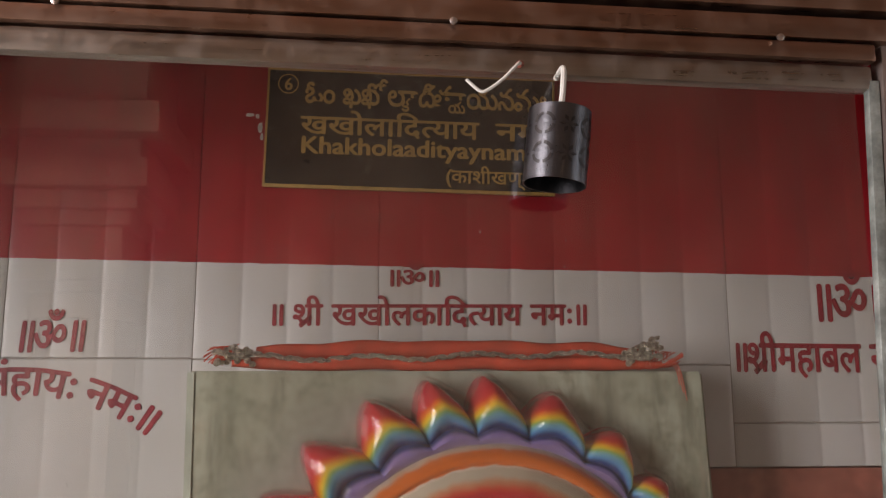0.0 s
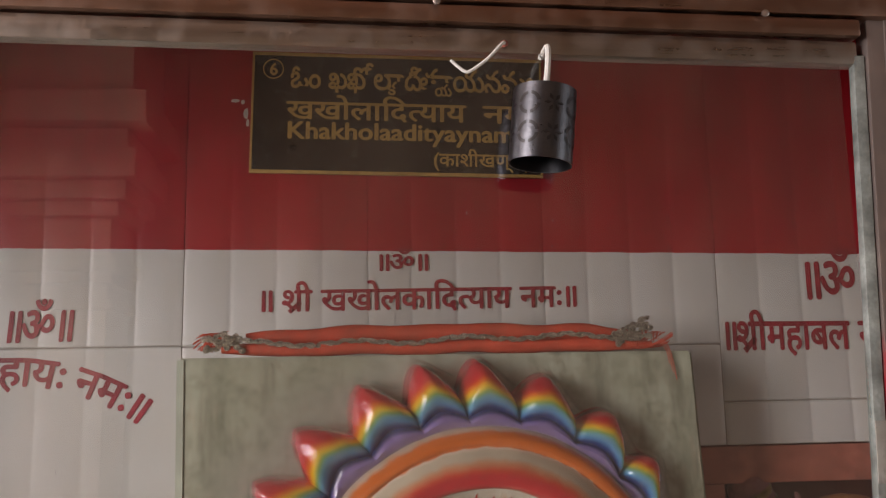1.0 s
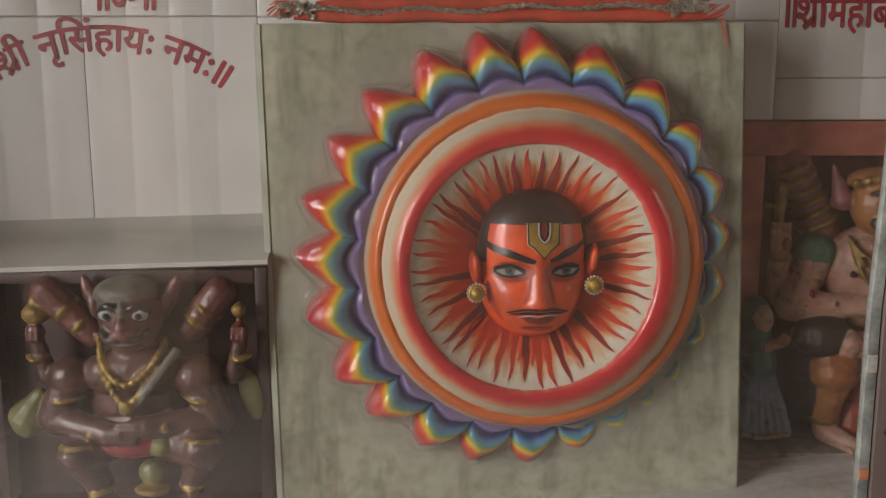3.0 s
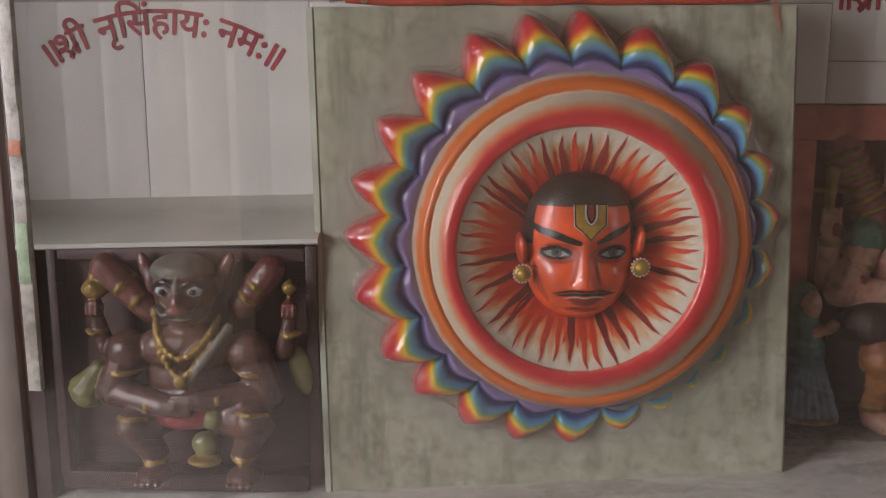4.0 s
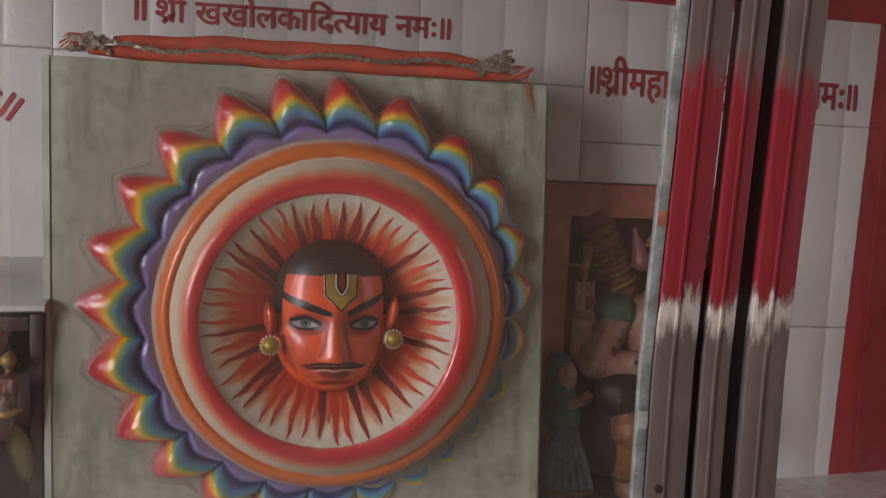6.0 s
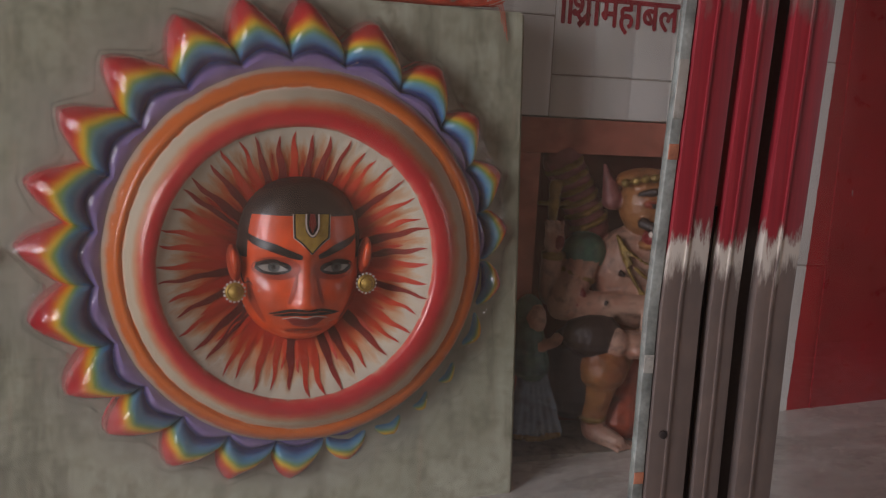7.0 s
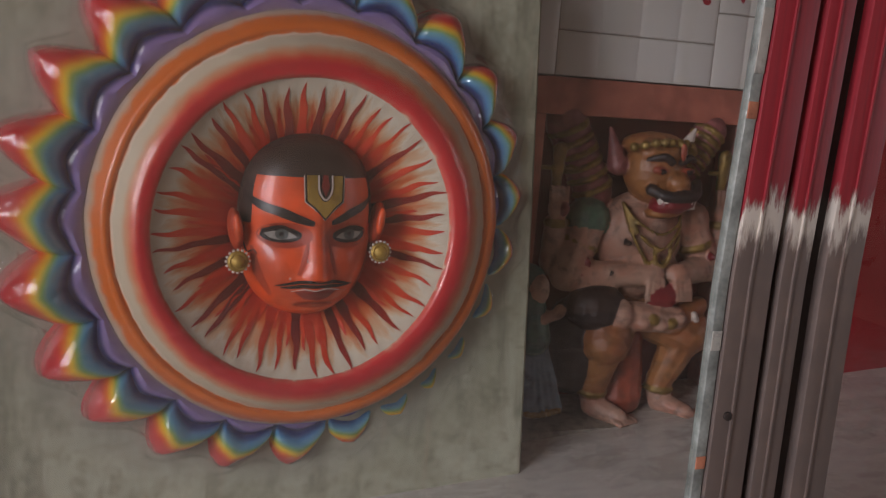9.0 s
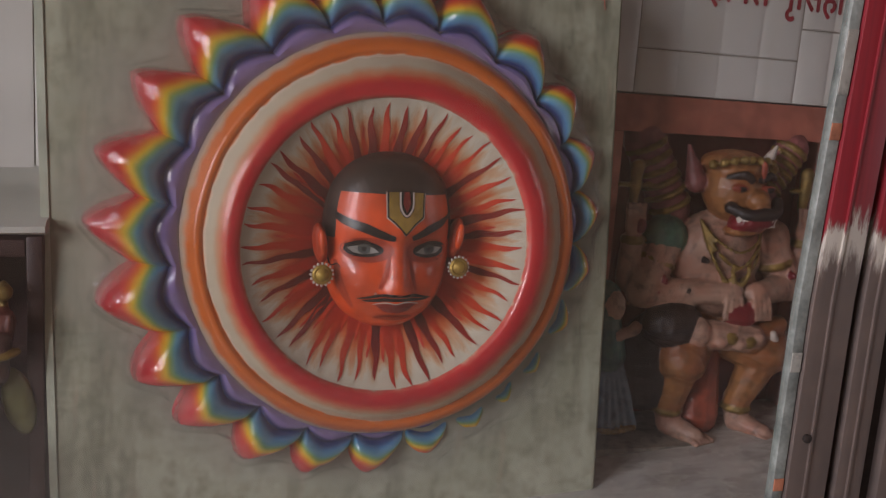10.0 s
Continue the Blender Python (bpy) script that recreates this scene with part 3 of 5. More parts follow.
def build_slab():
    slab = thing("marble_slab", "grey-green stained marble slab standing against the tiles", "slab", m=TILT)
    bm = bmesh.new()
    xs = ((-0.384, 0.380), (-0.358, 0.388))
    vs = []
    for y in (0, 0.075):
        for (a, b), z in zip(xs, (0, -0.80)):
            vs += [bm.verts.new((a, y, z)), bm.verts.new((b, y, z))]
    for q in ((0, 1, 3, 2), (4, 6, 7, 5), (0, 4, 5, 1), (2, 3, 7, 6), (0, 2, 6, 4), (1, 5, 7, 3)):
        bm.faces.new([vs[i] for i in q])
    bmesh.ops.bevel(bm, geom=bm.edges[:], offset=0.004, segments=2, affect="EDGES")
    part("face_stone", bm, M_SLAB, slab)
    bm = bmesh.new()                            # polished arris down one side, its lit bevel painted paler
    vs = [bm.verts.new(p) for x, z in ((-0.3855, -0.003), (-0.3755, -0.003), (-0.3505, -0.797), (-0.3595, -0.797)) for p in ((x, -0.0022, z), (x, 0.01, z))]
    for q in ((0, 2, 4, 6), (1, 7, 5, 3), (0, 1, 3, 2), (2, 3, 5, 4), (4, 5, 7, 6), (6, 7, 1, 0)):
        bm.faces.new([vs[i] for i in q])
    part("arris", bm, plain("arris_marble", (0.40, 0.43, 0.34), 0.35, 0.25, 14), slab, "polished edge of the marble, paler to carry the light on its bevel")
    core = thing("slab_core", "white plastered masonry behind the marble slab", "masonry")
    bm = boxes((-0.372, 0.372, 0.06, WALL + 0.002, 0.66, 1.445), bevel=0.004)
    part("core", bm, M_LEDGE, core)


build_slab()

# ---- sun disc ----
TIPS = [6, 20.5, 35.8, 51.2, 69.6, 87.1, 101, 115.8, 133.6, 148.5, 165.4, 179.7, 196.6, 214, 227, 243, 257.3, 272.4, 287.6, 300.5, 311, 321.5, 336, 351]


# the disc does not sit flat: its upper left rim stands proud of the slab, its lower right rim sinks into the mortar
SEAT = Matrix.Translation((0.043, -0.087, -0.376)) @ pose(0, 0, 0, 2.8, 0, 4.0) @ Matrix.Translation((-0.043, 0.087, 0.376))


def centre(r):
    f = (min(max(r, 0.18), 0.352) - 0.18) / 0.172
    g = min(1, f / 0.42)                        # the ring is a little out of true with the dish
    o = max(0, (f - 0.42) / 0.58)
    return Vector((0.043 + 0.013 * g - 0.025 * o, 0, -0.376 + 0.003 * g + 0.0095 * o))


def bedded(v, deep=0.004):
    """Pull a point that lies inside the slab up to just below the slab's face."""
    p = SEAT @ v
    if p.y > deep:
        p.y = deep
        p.x = min(p.x, 0.372)
        return SEAT.inverted() @ p
    return v


def polar(r, a, y):
    c = centre(r)
    p = Vector((c.x + r * math.cos(a), y, c.z + r * math.sin(a)))
    if r > 0.185:
        q = Vector((p.x, 0, p.z))
        k = 0.0035 if r > 0.27 else 0.0016
        p.y += k * noise.noise(q * 26) + 0.4 * k * noise.noise(q * 75)
        e = k * 0.7 * noise.noise(q * 18 + Vector((3, 1, 7)))
        p.x, p.z = p.x + e * math.cos(a), p.z + e * math.sin(a)
    return p


def revolve(prof, seg=120):
    """A ring of (radius, depth) profile points round the disc's centre; the second coordinate runs outwards."""
    bm = bmesh.new()
    uv = bm.loops.layers.uv.new("UVMap")
    rows = [[bm.verts.new(polar(r, 2 * math.pi * k / seg, y(2 * math.pi * k / seg) if callable(y) else y)) for k in range(seg)] for r, y in prof]
    lo, hi = prof[0][0], prof[-1][0]
    for i in range(len(rows) - 1):
        for k in range(seg):
            f = bm.faces.new((rows[i][k], rows[i][(k + 1) % seg], rows[i + 1][(k + 1) % seg], rows[i + 1][k]))
            for l, (ii, kk) in zip(f.loops, ((i, k), (i, k + 1), (i + 1, k + 1), (i + 1, k))):
                l[uv].uv = (kk / seg, (prof[ii][0] - lo) / (hi - lo))
    return bm


def smooth_profile(pts, n=6):
    out = []
    for i in range(len(pts) - 1):
        p0, p1, p2, p3 = pts[max(0, i - 1)], pts[i], pts[i + 1], pts[min(len(pts) - 1, i + 2)]
        for k in range(n):
            t = k / n
            out.append(tuple(0.5 * (2 * b + (c - a) * t + (2 * a - 5 * b + 4 * c - d) * t * t + (3 * b - a - 3 * c + d) * t ** 3) for a, b, c, d in zip(p0, p1, p2, p3)))
    return out + [pts[-1]]


def sunk(a):
    """How far the petals at this angle lie drowned in the mortar round the lower edge."""
    return 0.033 * max(0, math.cos(a + radians(46))) ** 1.3


def petals():
    bm = bmesh.new()
    uv = bm.loops.layers.uv.new("UVMap")
    n, rows = 16, []
    for i, tip in enumerate(TIPS):
        nxt = TIPS[(i + 1) % len(TIPS)] + (360 if i + 1 == len(TIPS) else 0)
        for k in range(n):
            u = k / n                          # 0 at this tip, 1 at the next
            v = abs(2 * u - 1)                 # 1 on a tip, 0 in the valley
            rows.append((radians(tip + (nxt - tip) * u), v))
    lat = [0, 0.06, 0.13, 0.2, 0.27, 0.32, 0.37, 0.43, 0.5, 0.57, 0.64, 0.71, 0.78, 0.84, 0.9, 0.95, 0.985, 1.0]
    base = smooth_profile([(0, -0.044), (0.10, -0.050), (0.20, -0.047), (0.27, -0.042), (0.36, -0.054), (0.48, -0.061), (0.64, -0.057), (0.80, -0.045), (0.92, -0.028), (1.0, 0.001)], 8)

    def depth(s):
        for (a, ya), (b, yb) in zip(base, base[1:]):
            if s <= b:
                return ya + (yb - ya) * (s - a) / (b - a)
        return base[-1][1]
    grid = []
    for a, v in rows:
        shape = max(0, 1 - (1 - v) ** 2) ** 0.5              # rounded shoulders to a blunt point
        out = 0.305 + (0.3500 - 0.305) * (0.30 * v + 0.70 * math.sin(v * math.pi / 2))
        edge = 0.76 + 0.24 * min(1, v * 1.6)
        wave = 0.60 + 0.40 * shape
        col = []
        for s in lat:
            r = 0.261 + (out - 0.261) * s
            h = depth(s)
            h *= 1 if s < 0.2 else 1 - (1 - wave) * min(1, (s - 0.2) / 0.2)
            h += 0.006 * max(0, 1 - abs(s - 0.2) / 0.15) * (0.5 - shape) + sunk(a)
            col.append((bm.verts.new(bedded(polar(r, a, h))), s if s < 0.31 else 0.31 + (s - 0.31) / 0.69 * (edge - 0.31)))
        col.append((bm.verts.new(bedded(polar(out + 0.001, a, 0.05))), edge))       # flank down to the slab
        grid.append(col)
    m = len(grid)
    for k in range(m):
        for j in range(len(lat)):
            c0, c1 = grid[k], grid[(k + 1) % m]
            f = bm.faces.new((c0[j][0], c1[j][0], c1[j + 1][0], c0[j + 1][0]))
            for l, (kk, jj) in zip(f.loops, ((k, j), (k + 1, j), (k + 1, j + 1), (k, j + 1))):
                l[uv].uv = (kk / m, grid[kk % m][jj][1])
    return bm


def cling_film():
    """Clear film stretched from the ring over the petals and down to the slab, taut between the tips."""
    bm = bmesh.new()
    n, rows = 192, []
    rng = random.Random(8)
    hem = [rng.uniform(0.0, 0.006) for _ in range(40)]
    for k in range(n):
        a = 2 * math.pi * k / n
        deg = math.degrees(a)
        near = min(abs((deg - t + 180) % 360 - 180) for t in TIPS)
        v = max(0, 1 - near / 7.8)
        tip = 0.322 + 0.030 * v
        u = k / n * 40
        h0, h1 = hem[int(u) % 40], hem[(int(u) + 1) % 40]
        out = tip + 0.007 + h0 + (h1 - h0) * (u - int(u))
        row = []
        for r, y in ((0.260, -0.057), (0.274, -0.054), (0.288, -0.058), (0.303, -0.066 - 0.001 * v), (0.318, -0.062 - 0.004 * v), (tip - 0.006, -0.040 - 0.010 * v), (tip + 0.004, -0.022), (0.5 * (tip + out), 0.014), (out, 0.05)):
            p = polar(r, a, y)
            p.y += 0.0022 * noise.noise(p * 40) + sunk(a)
            q = SEAT @ p
            if r > tip and (q.y > -0.0015 or r == out):
                q.y = -0.0015
                p = SEAT.inverted() @ q
            row.append(bm.verts.new(p))
        rows.append(row)
    for k in range(n):
        r0, r1 = rows[k], rows[(k + 1) % n]
        for j in range(len(r0) - 1):
            bm.faces.new((r0[j], r1[j], r1[j + 1], r0[j + 1]))
    return bm


def dish_depth(r, a=0.0):
    """The hollow of the dish, with shallow folds that run outwards."""
    f = min(1, r / 0.1845)
    return -0.044 - 0.043 * f ** 2.4 + 0.0011 * f * (1 - f ** 6) * (math.sin(46 * a) + 0.5 * math.sin(31 * a + 1.3))


def flame(bm, uv, a0, r0, r1, w, kink, mat):
    """One painted tongue of flame: broad at the root, kinked towards a fine tip."""
    n = 14
    prev = None
    for k in range(n + 1):
        t = k / n
        r = r0 + (r1 - r0) * t
        a = a0 + kink * t * t * math.sin(t * 14 + a0 * 9) / r
        half = 0.5 * (w * max(0.0, 1 - t) ** 0.6 * (1 + 0.16 * math.sin(t * 17 + a0 * 5)) + 0.0009) / r
        row = [bm.verts.new(polar(r, a + d * half, dish_depth(r, a + d * half) - 0.0009 - 0.0003 * mat)) for d in (-1, 1)]
        if prev:
            f = bm.faces.new((prev[0], prev[1], row[1], row[0]))
            f.material_index = mat
            for l, v in zip(f.loops, ((k - 1) / n, (k - 1) / n, t, t)):
                l[uv].uv = (0, v)
        prev = row


def build_sun():
    sun_disc = thing("sun_relief", "painted plaster sun relief with rainbow petals on the marble slab", "relief", m=TILT @ SEAT)
    part("petal_border", petals(), M_PETAL, sun_disc, "glossy rainbow enamelled petals")
    part("plastic_film", cling_film(), M_FILM, sun_disc, "crinkled clear plastic film")
    ring = smooth_profile([(0.1840, -0.080), (0.1858, -0.089), (0.192, -0.0945), (0.206, -0.094), (0.222, -0.082), (0.233, -0.069), (0.2362, -0.065), (0.241, -0.068), (0.248, -0.066), (0.256, -0.057), (0.263, -0.044), (0.268, -0.030)], 5)
    part("ring", revolve(ring), M_RING, sun_disc, "red, cream and orange banded ring")
    part("dish", revolve([(0.004 + 0.182 * k / 16, lambda a, r=0.004 + 0.182 * k / 16: dish_depth(r, a)) for k in range(17)], 276), M_DISH, sun_disc, "cream dish with a reddish middle")
    bm = bmesh.new()
    uv = bm.loops.layers.uv.new("UVMap")
    rng = random.Random(11)
    count = 46
    for k in range(count):
        a = 2 * math.pi * (k + rng.uniform(-0.16, 0.16)) / count
        flame(bm, uv, a, 0.080, rng.uniform(0.172, 0.1865), rng.uniform(0.0095, 0.0155), rng.uniform(0.0012, 0.003), 1 if rng.random() < 0.38 else 0)
        if rng.random() < 0.55:
            flame(bm, uv, a + math.pi / count + rng.uniform(-0.02, 0.02), 0.080, rng.uniform(0.125, 0.155), rng.uniform(0.007, 0.011), rng.uniform(0.0005, 0.0018), 0)
    part("flame_strokes", bm, [M_FLAME, M_FLAME_DARK], sun_disc, "wavy red painted flames")
    return sun_disc


sun_relief = build_sun()


# ---- the face in the sun ----
M_SKIN = plain("face_orange_enamel", (0.70, 0.080, 0.014), 0.40, 0.35, 26, coat=0.55, bump=0.35)
M_HAIR = plain("hair_black_enamel", (0.032, 0.022, 0.018), 0.42, 0.4, 20, coat=0.35, bump=0.4)
M_BLACK = plain("black_paint", (0.012, 0.010, 0.010), 0.35, 0.3, 40)
M_EYE = plain("eye_white_paint", (0.27, 0.255, 0.23), 0.4, 0.2, 60)
M_IRIS = plain("iris_grey_paint", (0.075, 0.085, 0.08), 0.4, 0.3, 60)
M_GOLD = plain("gold_paint", (0.40, 0.26, 0.05), 0.42, 0.4, 60, metal=0.45, bump=0.4)
M_LIP = plain("lip_dark_red_paint", (0.20, 0.025, 0.020), 0.3, 0.2, 40)
M_LINE = plain("white_line_paint", (0.55, 0.48, 0.42), 0.4, 0.1, 40)
FX, FZ = 0.046, -0.370


def face_half(s):
    w = 0.085 * max(0.0, 1 - abs(s) ** 3.2) ** 0.5
    return max(0.0015, w * (1 - 0.08 * max(0, -s)) if s < 0 else w)


def bell(d, w):
    return math.exp(-(d / w) ** 2)


def face_y(x, z):
    """The depth of the mask at (x, z) of the slab."""
    s = max(-1, min(1, (z - FZ) / 0.114))
    q = max(-1, min(1, (x - FX) / face_half(s)))
    y = -0.044 - 0.066 * max(0, 1 - q ** 2 * abs(q) ** 0.4) ** 0.5 * max(0, 1 - s ** 4) ** 0.5
    k = x - FX - 0.002
    t = max(0, min(1, (-0.352 - z) / 0.077))
    ridge = (0.003 + 0.0135 * t) * bell(k, 0.010 + 0.0065 * t)
    if z < -0.429:
        ridge *= bell(z + 0.429, 0.007)
    elif z > -0.352:
        ridge *= bell(z + 0.352, 0.02)
    y -= ridge
    for side in (-1, 1):
        y += 0.009 * bell(k - side * 0.041, 0.022) * bell(z + 0.376, 0.014)
        y -= 0.004 * bell(k - side * 0.040, 0.03) * bell(z + 0.352, 0.010)
        y -= 0.005 * bell(k - side * 0.045, 0.024) * bell(z + 0.415, 0.022)
        y -= 0.006 * bell(k - side * 0.012, 0.006) * bell(z + 0.430, 0.006)
    y -= 0.006 * bell(k, 0.024) * (bell(z + 0.447, 0.005) + bell(z + 0.457, 0.005))
    y += 0.004 * bell(k, 0.02) * bell(z + 0.464, 0.004)
    y -= 0.008 * bell(k, 0.024) * bell(z + 0.475, 0.011)
    return y


def patch(bm, outline, mat, lift=0.0009, rings=4):
    """A painted patch that follows the mask inside an outline."""
    c = sum((Vector(p) for p in outline), Vector((0, 0))) / len(outline)
    mid = bm.verts.new((c.x, face_y(c.x, c.y) - lift, c.y))
    prev = None
    for k in range(1, rings + 1):
        row = []
        for p in outline:
            q = c + (Vector(p) - c) * k / rings
            row.append(bm.verts.new((q.x, face_y(q.x, q.y) - lift, q.y)))
        n = len(row)
        for i in range(n):
            f = bm.faces.new((mid, row[i], row[(i + 1) % n])) if prev is None else bm.faces.new((prev[i], row[i], row[(i + 1) % n], prev[(i + 1) % n]))
            f.material_index = mat
        prev = row


def stroke(bm, pts, widths, mat, lift=0.0012, n=14):
    """A painted stroke on the mask along points (x, z)."""
    pts = smooth_profile(pts, 5)
    prev = None
    for i, p in enumerate(pts):
        a, b = Vector(pts[max(0, i - 1)]), Vector(pts[min(len(pts) - 1, i + 1)])
        d = (b - a).normalized()
        t = i / (len(pts) - 1) * (len(widths) - 1)
        j = min(int(t), len(widths) - 2)
        w = widths[j] + (widths[j + 1] - widths[j]) * (t - j)
        row = []
        for e in (-1, 0, 1):
            q = Vector(p) + Vector((-d.y, d.x)) * w * 0.5 * e
            row.append(bm.verts.new((q.x, face_y(q.x, q.y) - lift - (0.0004 if e == 0 else 0), q.y)))
        if prev:
            for e in (0, 1):
                bm.faces.new((prev[e], prev[e + 1], row[e + 1], row[e])).material_index = mat
        prev = row


def oval(cx, cz, a, b, n=16, lean=0.0):
    return [(cx + a * math.cos(t) + lean * b * math.sin(t), cz + b * math.sin(t)) for t in (2 * math.pi * k / n for k in range(n))]


def build_face():
    bm = bmesh.new()
    ns, nq = 76, 64
    rows = []
    for i in range(ns + 1):
        s = math.sin((i / ns - 0.5) * math.pi)
        w = face_half(s)
        z = FZ + 0.114 * s
        rows.append([bm.verts.new((FX + w * math.sin((k / nq - 0.5) * math.pi), face_y(FX + w * math.sin((k / nq - 0.5) * math.pi), z), z)) for k in range(nq + 1)])
    for r0, r1 in zip(rows, rows[1:]):
        for k in range(nq):
            f = bm.faces.new((r0[k], r0[k + 1], r1[k + 1], r1[k]))
            c = f.calc_center_median()
            q = abs(math.sin(((k + 0.5) / nq - 0.5) * math.pi))
            f.material_index = 1 if c.z > (-0.365 if q > 0.86 else -0.307) else 0
    # ears and earrings
    for x, z, e in ((-0.046, -0.374, -1), (0.137, -0.364, 1)):
        blob(bm, (x - 0.003 * e, -0.070, z), (0.0095, 0.018, 0.026), 8, 8 * e, 14)
        blob(bm, (x - 0.003 * e, -0.086, z + 0.003), (0.0055, 0.006, 0.017), 0, 8 * e, 12)
        for k in range(16):
            blob(bm, (x + 0.003 * -e + 0.0135 * math.cos(k * math.pi / 8), -0.0895, z - 0.036 + 0.0135 * math.sin(k * math.pi / 8)), (0.0019, 0.0019, 0.0019), 7, 0, 6)
        lathe(bm, [(0.0125, 0.0), (0.0125, 0.003), (0.010, 0.005), (0.0085, 0.0045), (0.006, 0.008), (0.001, 0.0095)], (x + 0.003 * -e, -0.088, z - 0.036), pose(0, 0, 0, 90), 18, 5)
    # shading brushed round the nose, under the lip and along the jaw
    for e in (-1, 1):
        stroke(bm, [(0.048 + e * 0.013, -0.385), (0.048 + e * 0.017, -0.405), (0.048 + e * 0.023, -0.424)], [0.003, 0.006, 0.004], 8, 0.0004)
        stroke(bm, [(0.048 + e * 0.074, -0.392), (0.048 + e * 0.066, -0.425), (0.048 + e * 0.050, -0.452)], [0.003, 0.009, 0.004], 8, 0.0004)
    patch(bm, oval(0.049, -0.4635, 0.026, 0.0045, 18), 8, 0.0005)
    # brows, eyes, lips
    stroke(bm, [(-0.034, -0.330), (-0.019, -0.342), (0.005, -0.350), (0.026, -0.358), (0.041, -0.362)], [0.004, 0.010, 0.0115, 0.010, 0.006], 2)
    stroke(bm, [(0.122, -0.331), (0.107, -0.341), (0.087, -0.349), (0.073, -0.357), (0.063, -0.361)], [0.003, 0.009, 0.0105, 0.009, 0.006], 2)
    for cx, e in ((0.005, -1), (0.089, 1)):
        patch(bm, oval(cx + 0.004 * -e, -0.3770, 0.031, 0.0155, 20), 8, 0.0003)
        patch(bm, oval(cx, -0.3768, 0.0235, 0.0095, 18), 2, 0.0007)
        patch(bm, [(cx - 0.0195, -0.3755), (cx - 0.010, -0.3730), (cx, -0.3722), (cx + 0.010, -0.3738), (cx + 0.0185, -0.3790), (cx + 0.008, -0.3820), (cx - 0.002, -0.3830), (cx - 0.012, -0.3810)] if e < 0 else [(cx + 0.0195, -0.3745), (cx + 0.010, -0.3726), (cx, -0.3724), (cx - 0.010, -0.3740), (cx - 0.0185, -0.3790), (cx - 0.008, -0.3820), (cx + 0.002, -0.3825), (cx + 0.012, -0.3805)], 3, 0.0013)
        patch(bm, oval(cx + 0.001, -0.3762, 0.0078, 0.0066), 4, 0.0019)
        patch(bm, oval(cx + 0.001, -0.3762, 0.0030, 0.0030, 10), 2, 0.0024, 2)
        stroke(bm, [(cx - 0.023, -0.372), (cx - 0.010, -0.3680), (cx + 0.004, -0.3672), (cx + 0.020, -0.378)] if e < 0 else [(cx + 0.023, -0.371), (cx + 0.010, -0.3672), (cx - 0.004, -0.3672), (cx - 0.020, -0.378)], [0.002, 0.0035, 0.003, 0.0015], 2, 0.0022)
    stroke(bm, [(0.006, -0.4405), (0.020, -0.4395), (0.034, -0.4375), (0.0475, -0.4385), (0.061, -0.4375), (0.076, -0.4385), (0.092, -0.4380)], [0.0015, 0.004, 0.006, 0.005, 0.006, 0.004, 0.0015], 2, 0.0014)
    patch(bm, [(0.022, -0.4455), (0.036, -0.4430), (0.0475, -0.4445), (0.060, -0.4425), (0.075, -0.4445), (0.064, -0.4535), (0.050, -0.4565), (0.034, -0.4545)], 6, 0.001)
    stroke(bm, [(0.018, -0.4450), (0.034, -0.4420), (0.0475, -0.4440), (0.061, -0.4415), (0.079, -0.4440)], [0.0008, 0.0016, 0.0014, 0.0016, 0.0008], 7, 0.0017)
    stroke(bm, [(-0.034, -0.385), (-0.030, -0.400), (-0.024, -0.397), (-0.020, -0.402)], [0.001, 0.0016, 0.0014, 0.0008], 2)
    # mark on the forehead: a gold shield with a dark edge, a red drop inside a white-lined U
    shield = [(0.0295, -0.303), (0.0775, -0.303), (0.0765, -0.335), (0.0665, -0.343), (0.0535, -0.357), (0.0405, -0.343), (0.0305, -0.335)]
    patch(bm, [(0.0535 + (x - 0.0535) * 1.07, z - 0.0012) for x, z in shield], 7, 0.0009)
    patch(bm, [(0.0535 + (x - 0.0535) * 1.02, z - 0.0006) for x, z in shield], 2, 0.0014)
    patch(bm, [(0.0535 + (x - 0.0535) * 0.93, -0.327 + (z + 0.327) * 0.93) for x, z in shield], 5, 0.0022)
    patch(bm, [(0.0435, -0.303), (0.0635, -0.303), (0.0625, -0.326), (0.0575, -0.334), (0.0535, -0.3355), (0.0495, -0.334), (0.0445, -0.326)], 2, 0.0028)
    stroke(bm, [(0.0452, -0.304), (0.0458, -0.323), (0.0535, -0.333), (0.0612, -0.323), (0.0618, -0.304)], [0.0022, 0.0024, 0.0024, 0.0024, 0.0022], 7, 0.0036)
    patch(bm, [(0.0505, -0.304), (0.0565, -0.304), (0.0585, -0.318), (0.0535, -0.329), (0.0485, -0.318)], 6, 0.0036)
    # thin moustache, nostril and jaw lines
    stroke(bm, [(0.000, -0.4385), (0.018, -0.4345), (0.036, -0.4305), (0.0475, -0.4325), (0.060, -0.4305), (0.078, -0.4340), (0.096, -0.4375)], [0.0012, 0.004, 0.005, 0.0035, 0.005, 0.004, 0.0012], 2, 0.0013)
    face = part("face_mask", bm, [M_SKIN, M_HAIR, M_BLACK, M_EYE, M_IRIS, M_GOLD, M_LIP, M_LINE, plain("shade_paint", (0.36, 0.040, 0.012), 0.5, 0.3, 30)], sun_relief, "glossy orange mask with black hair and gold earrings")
    return face


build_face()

# ---- inscriptions ----
GLYPHS = {}


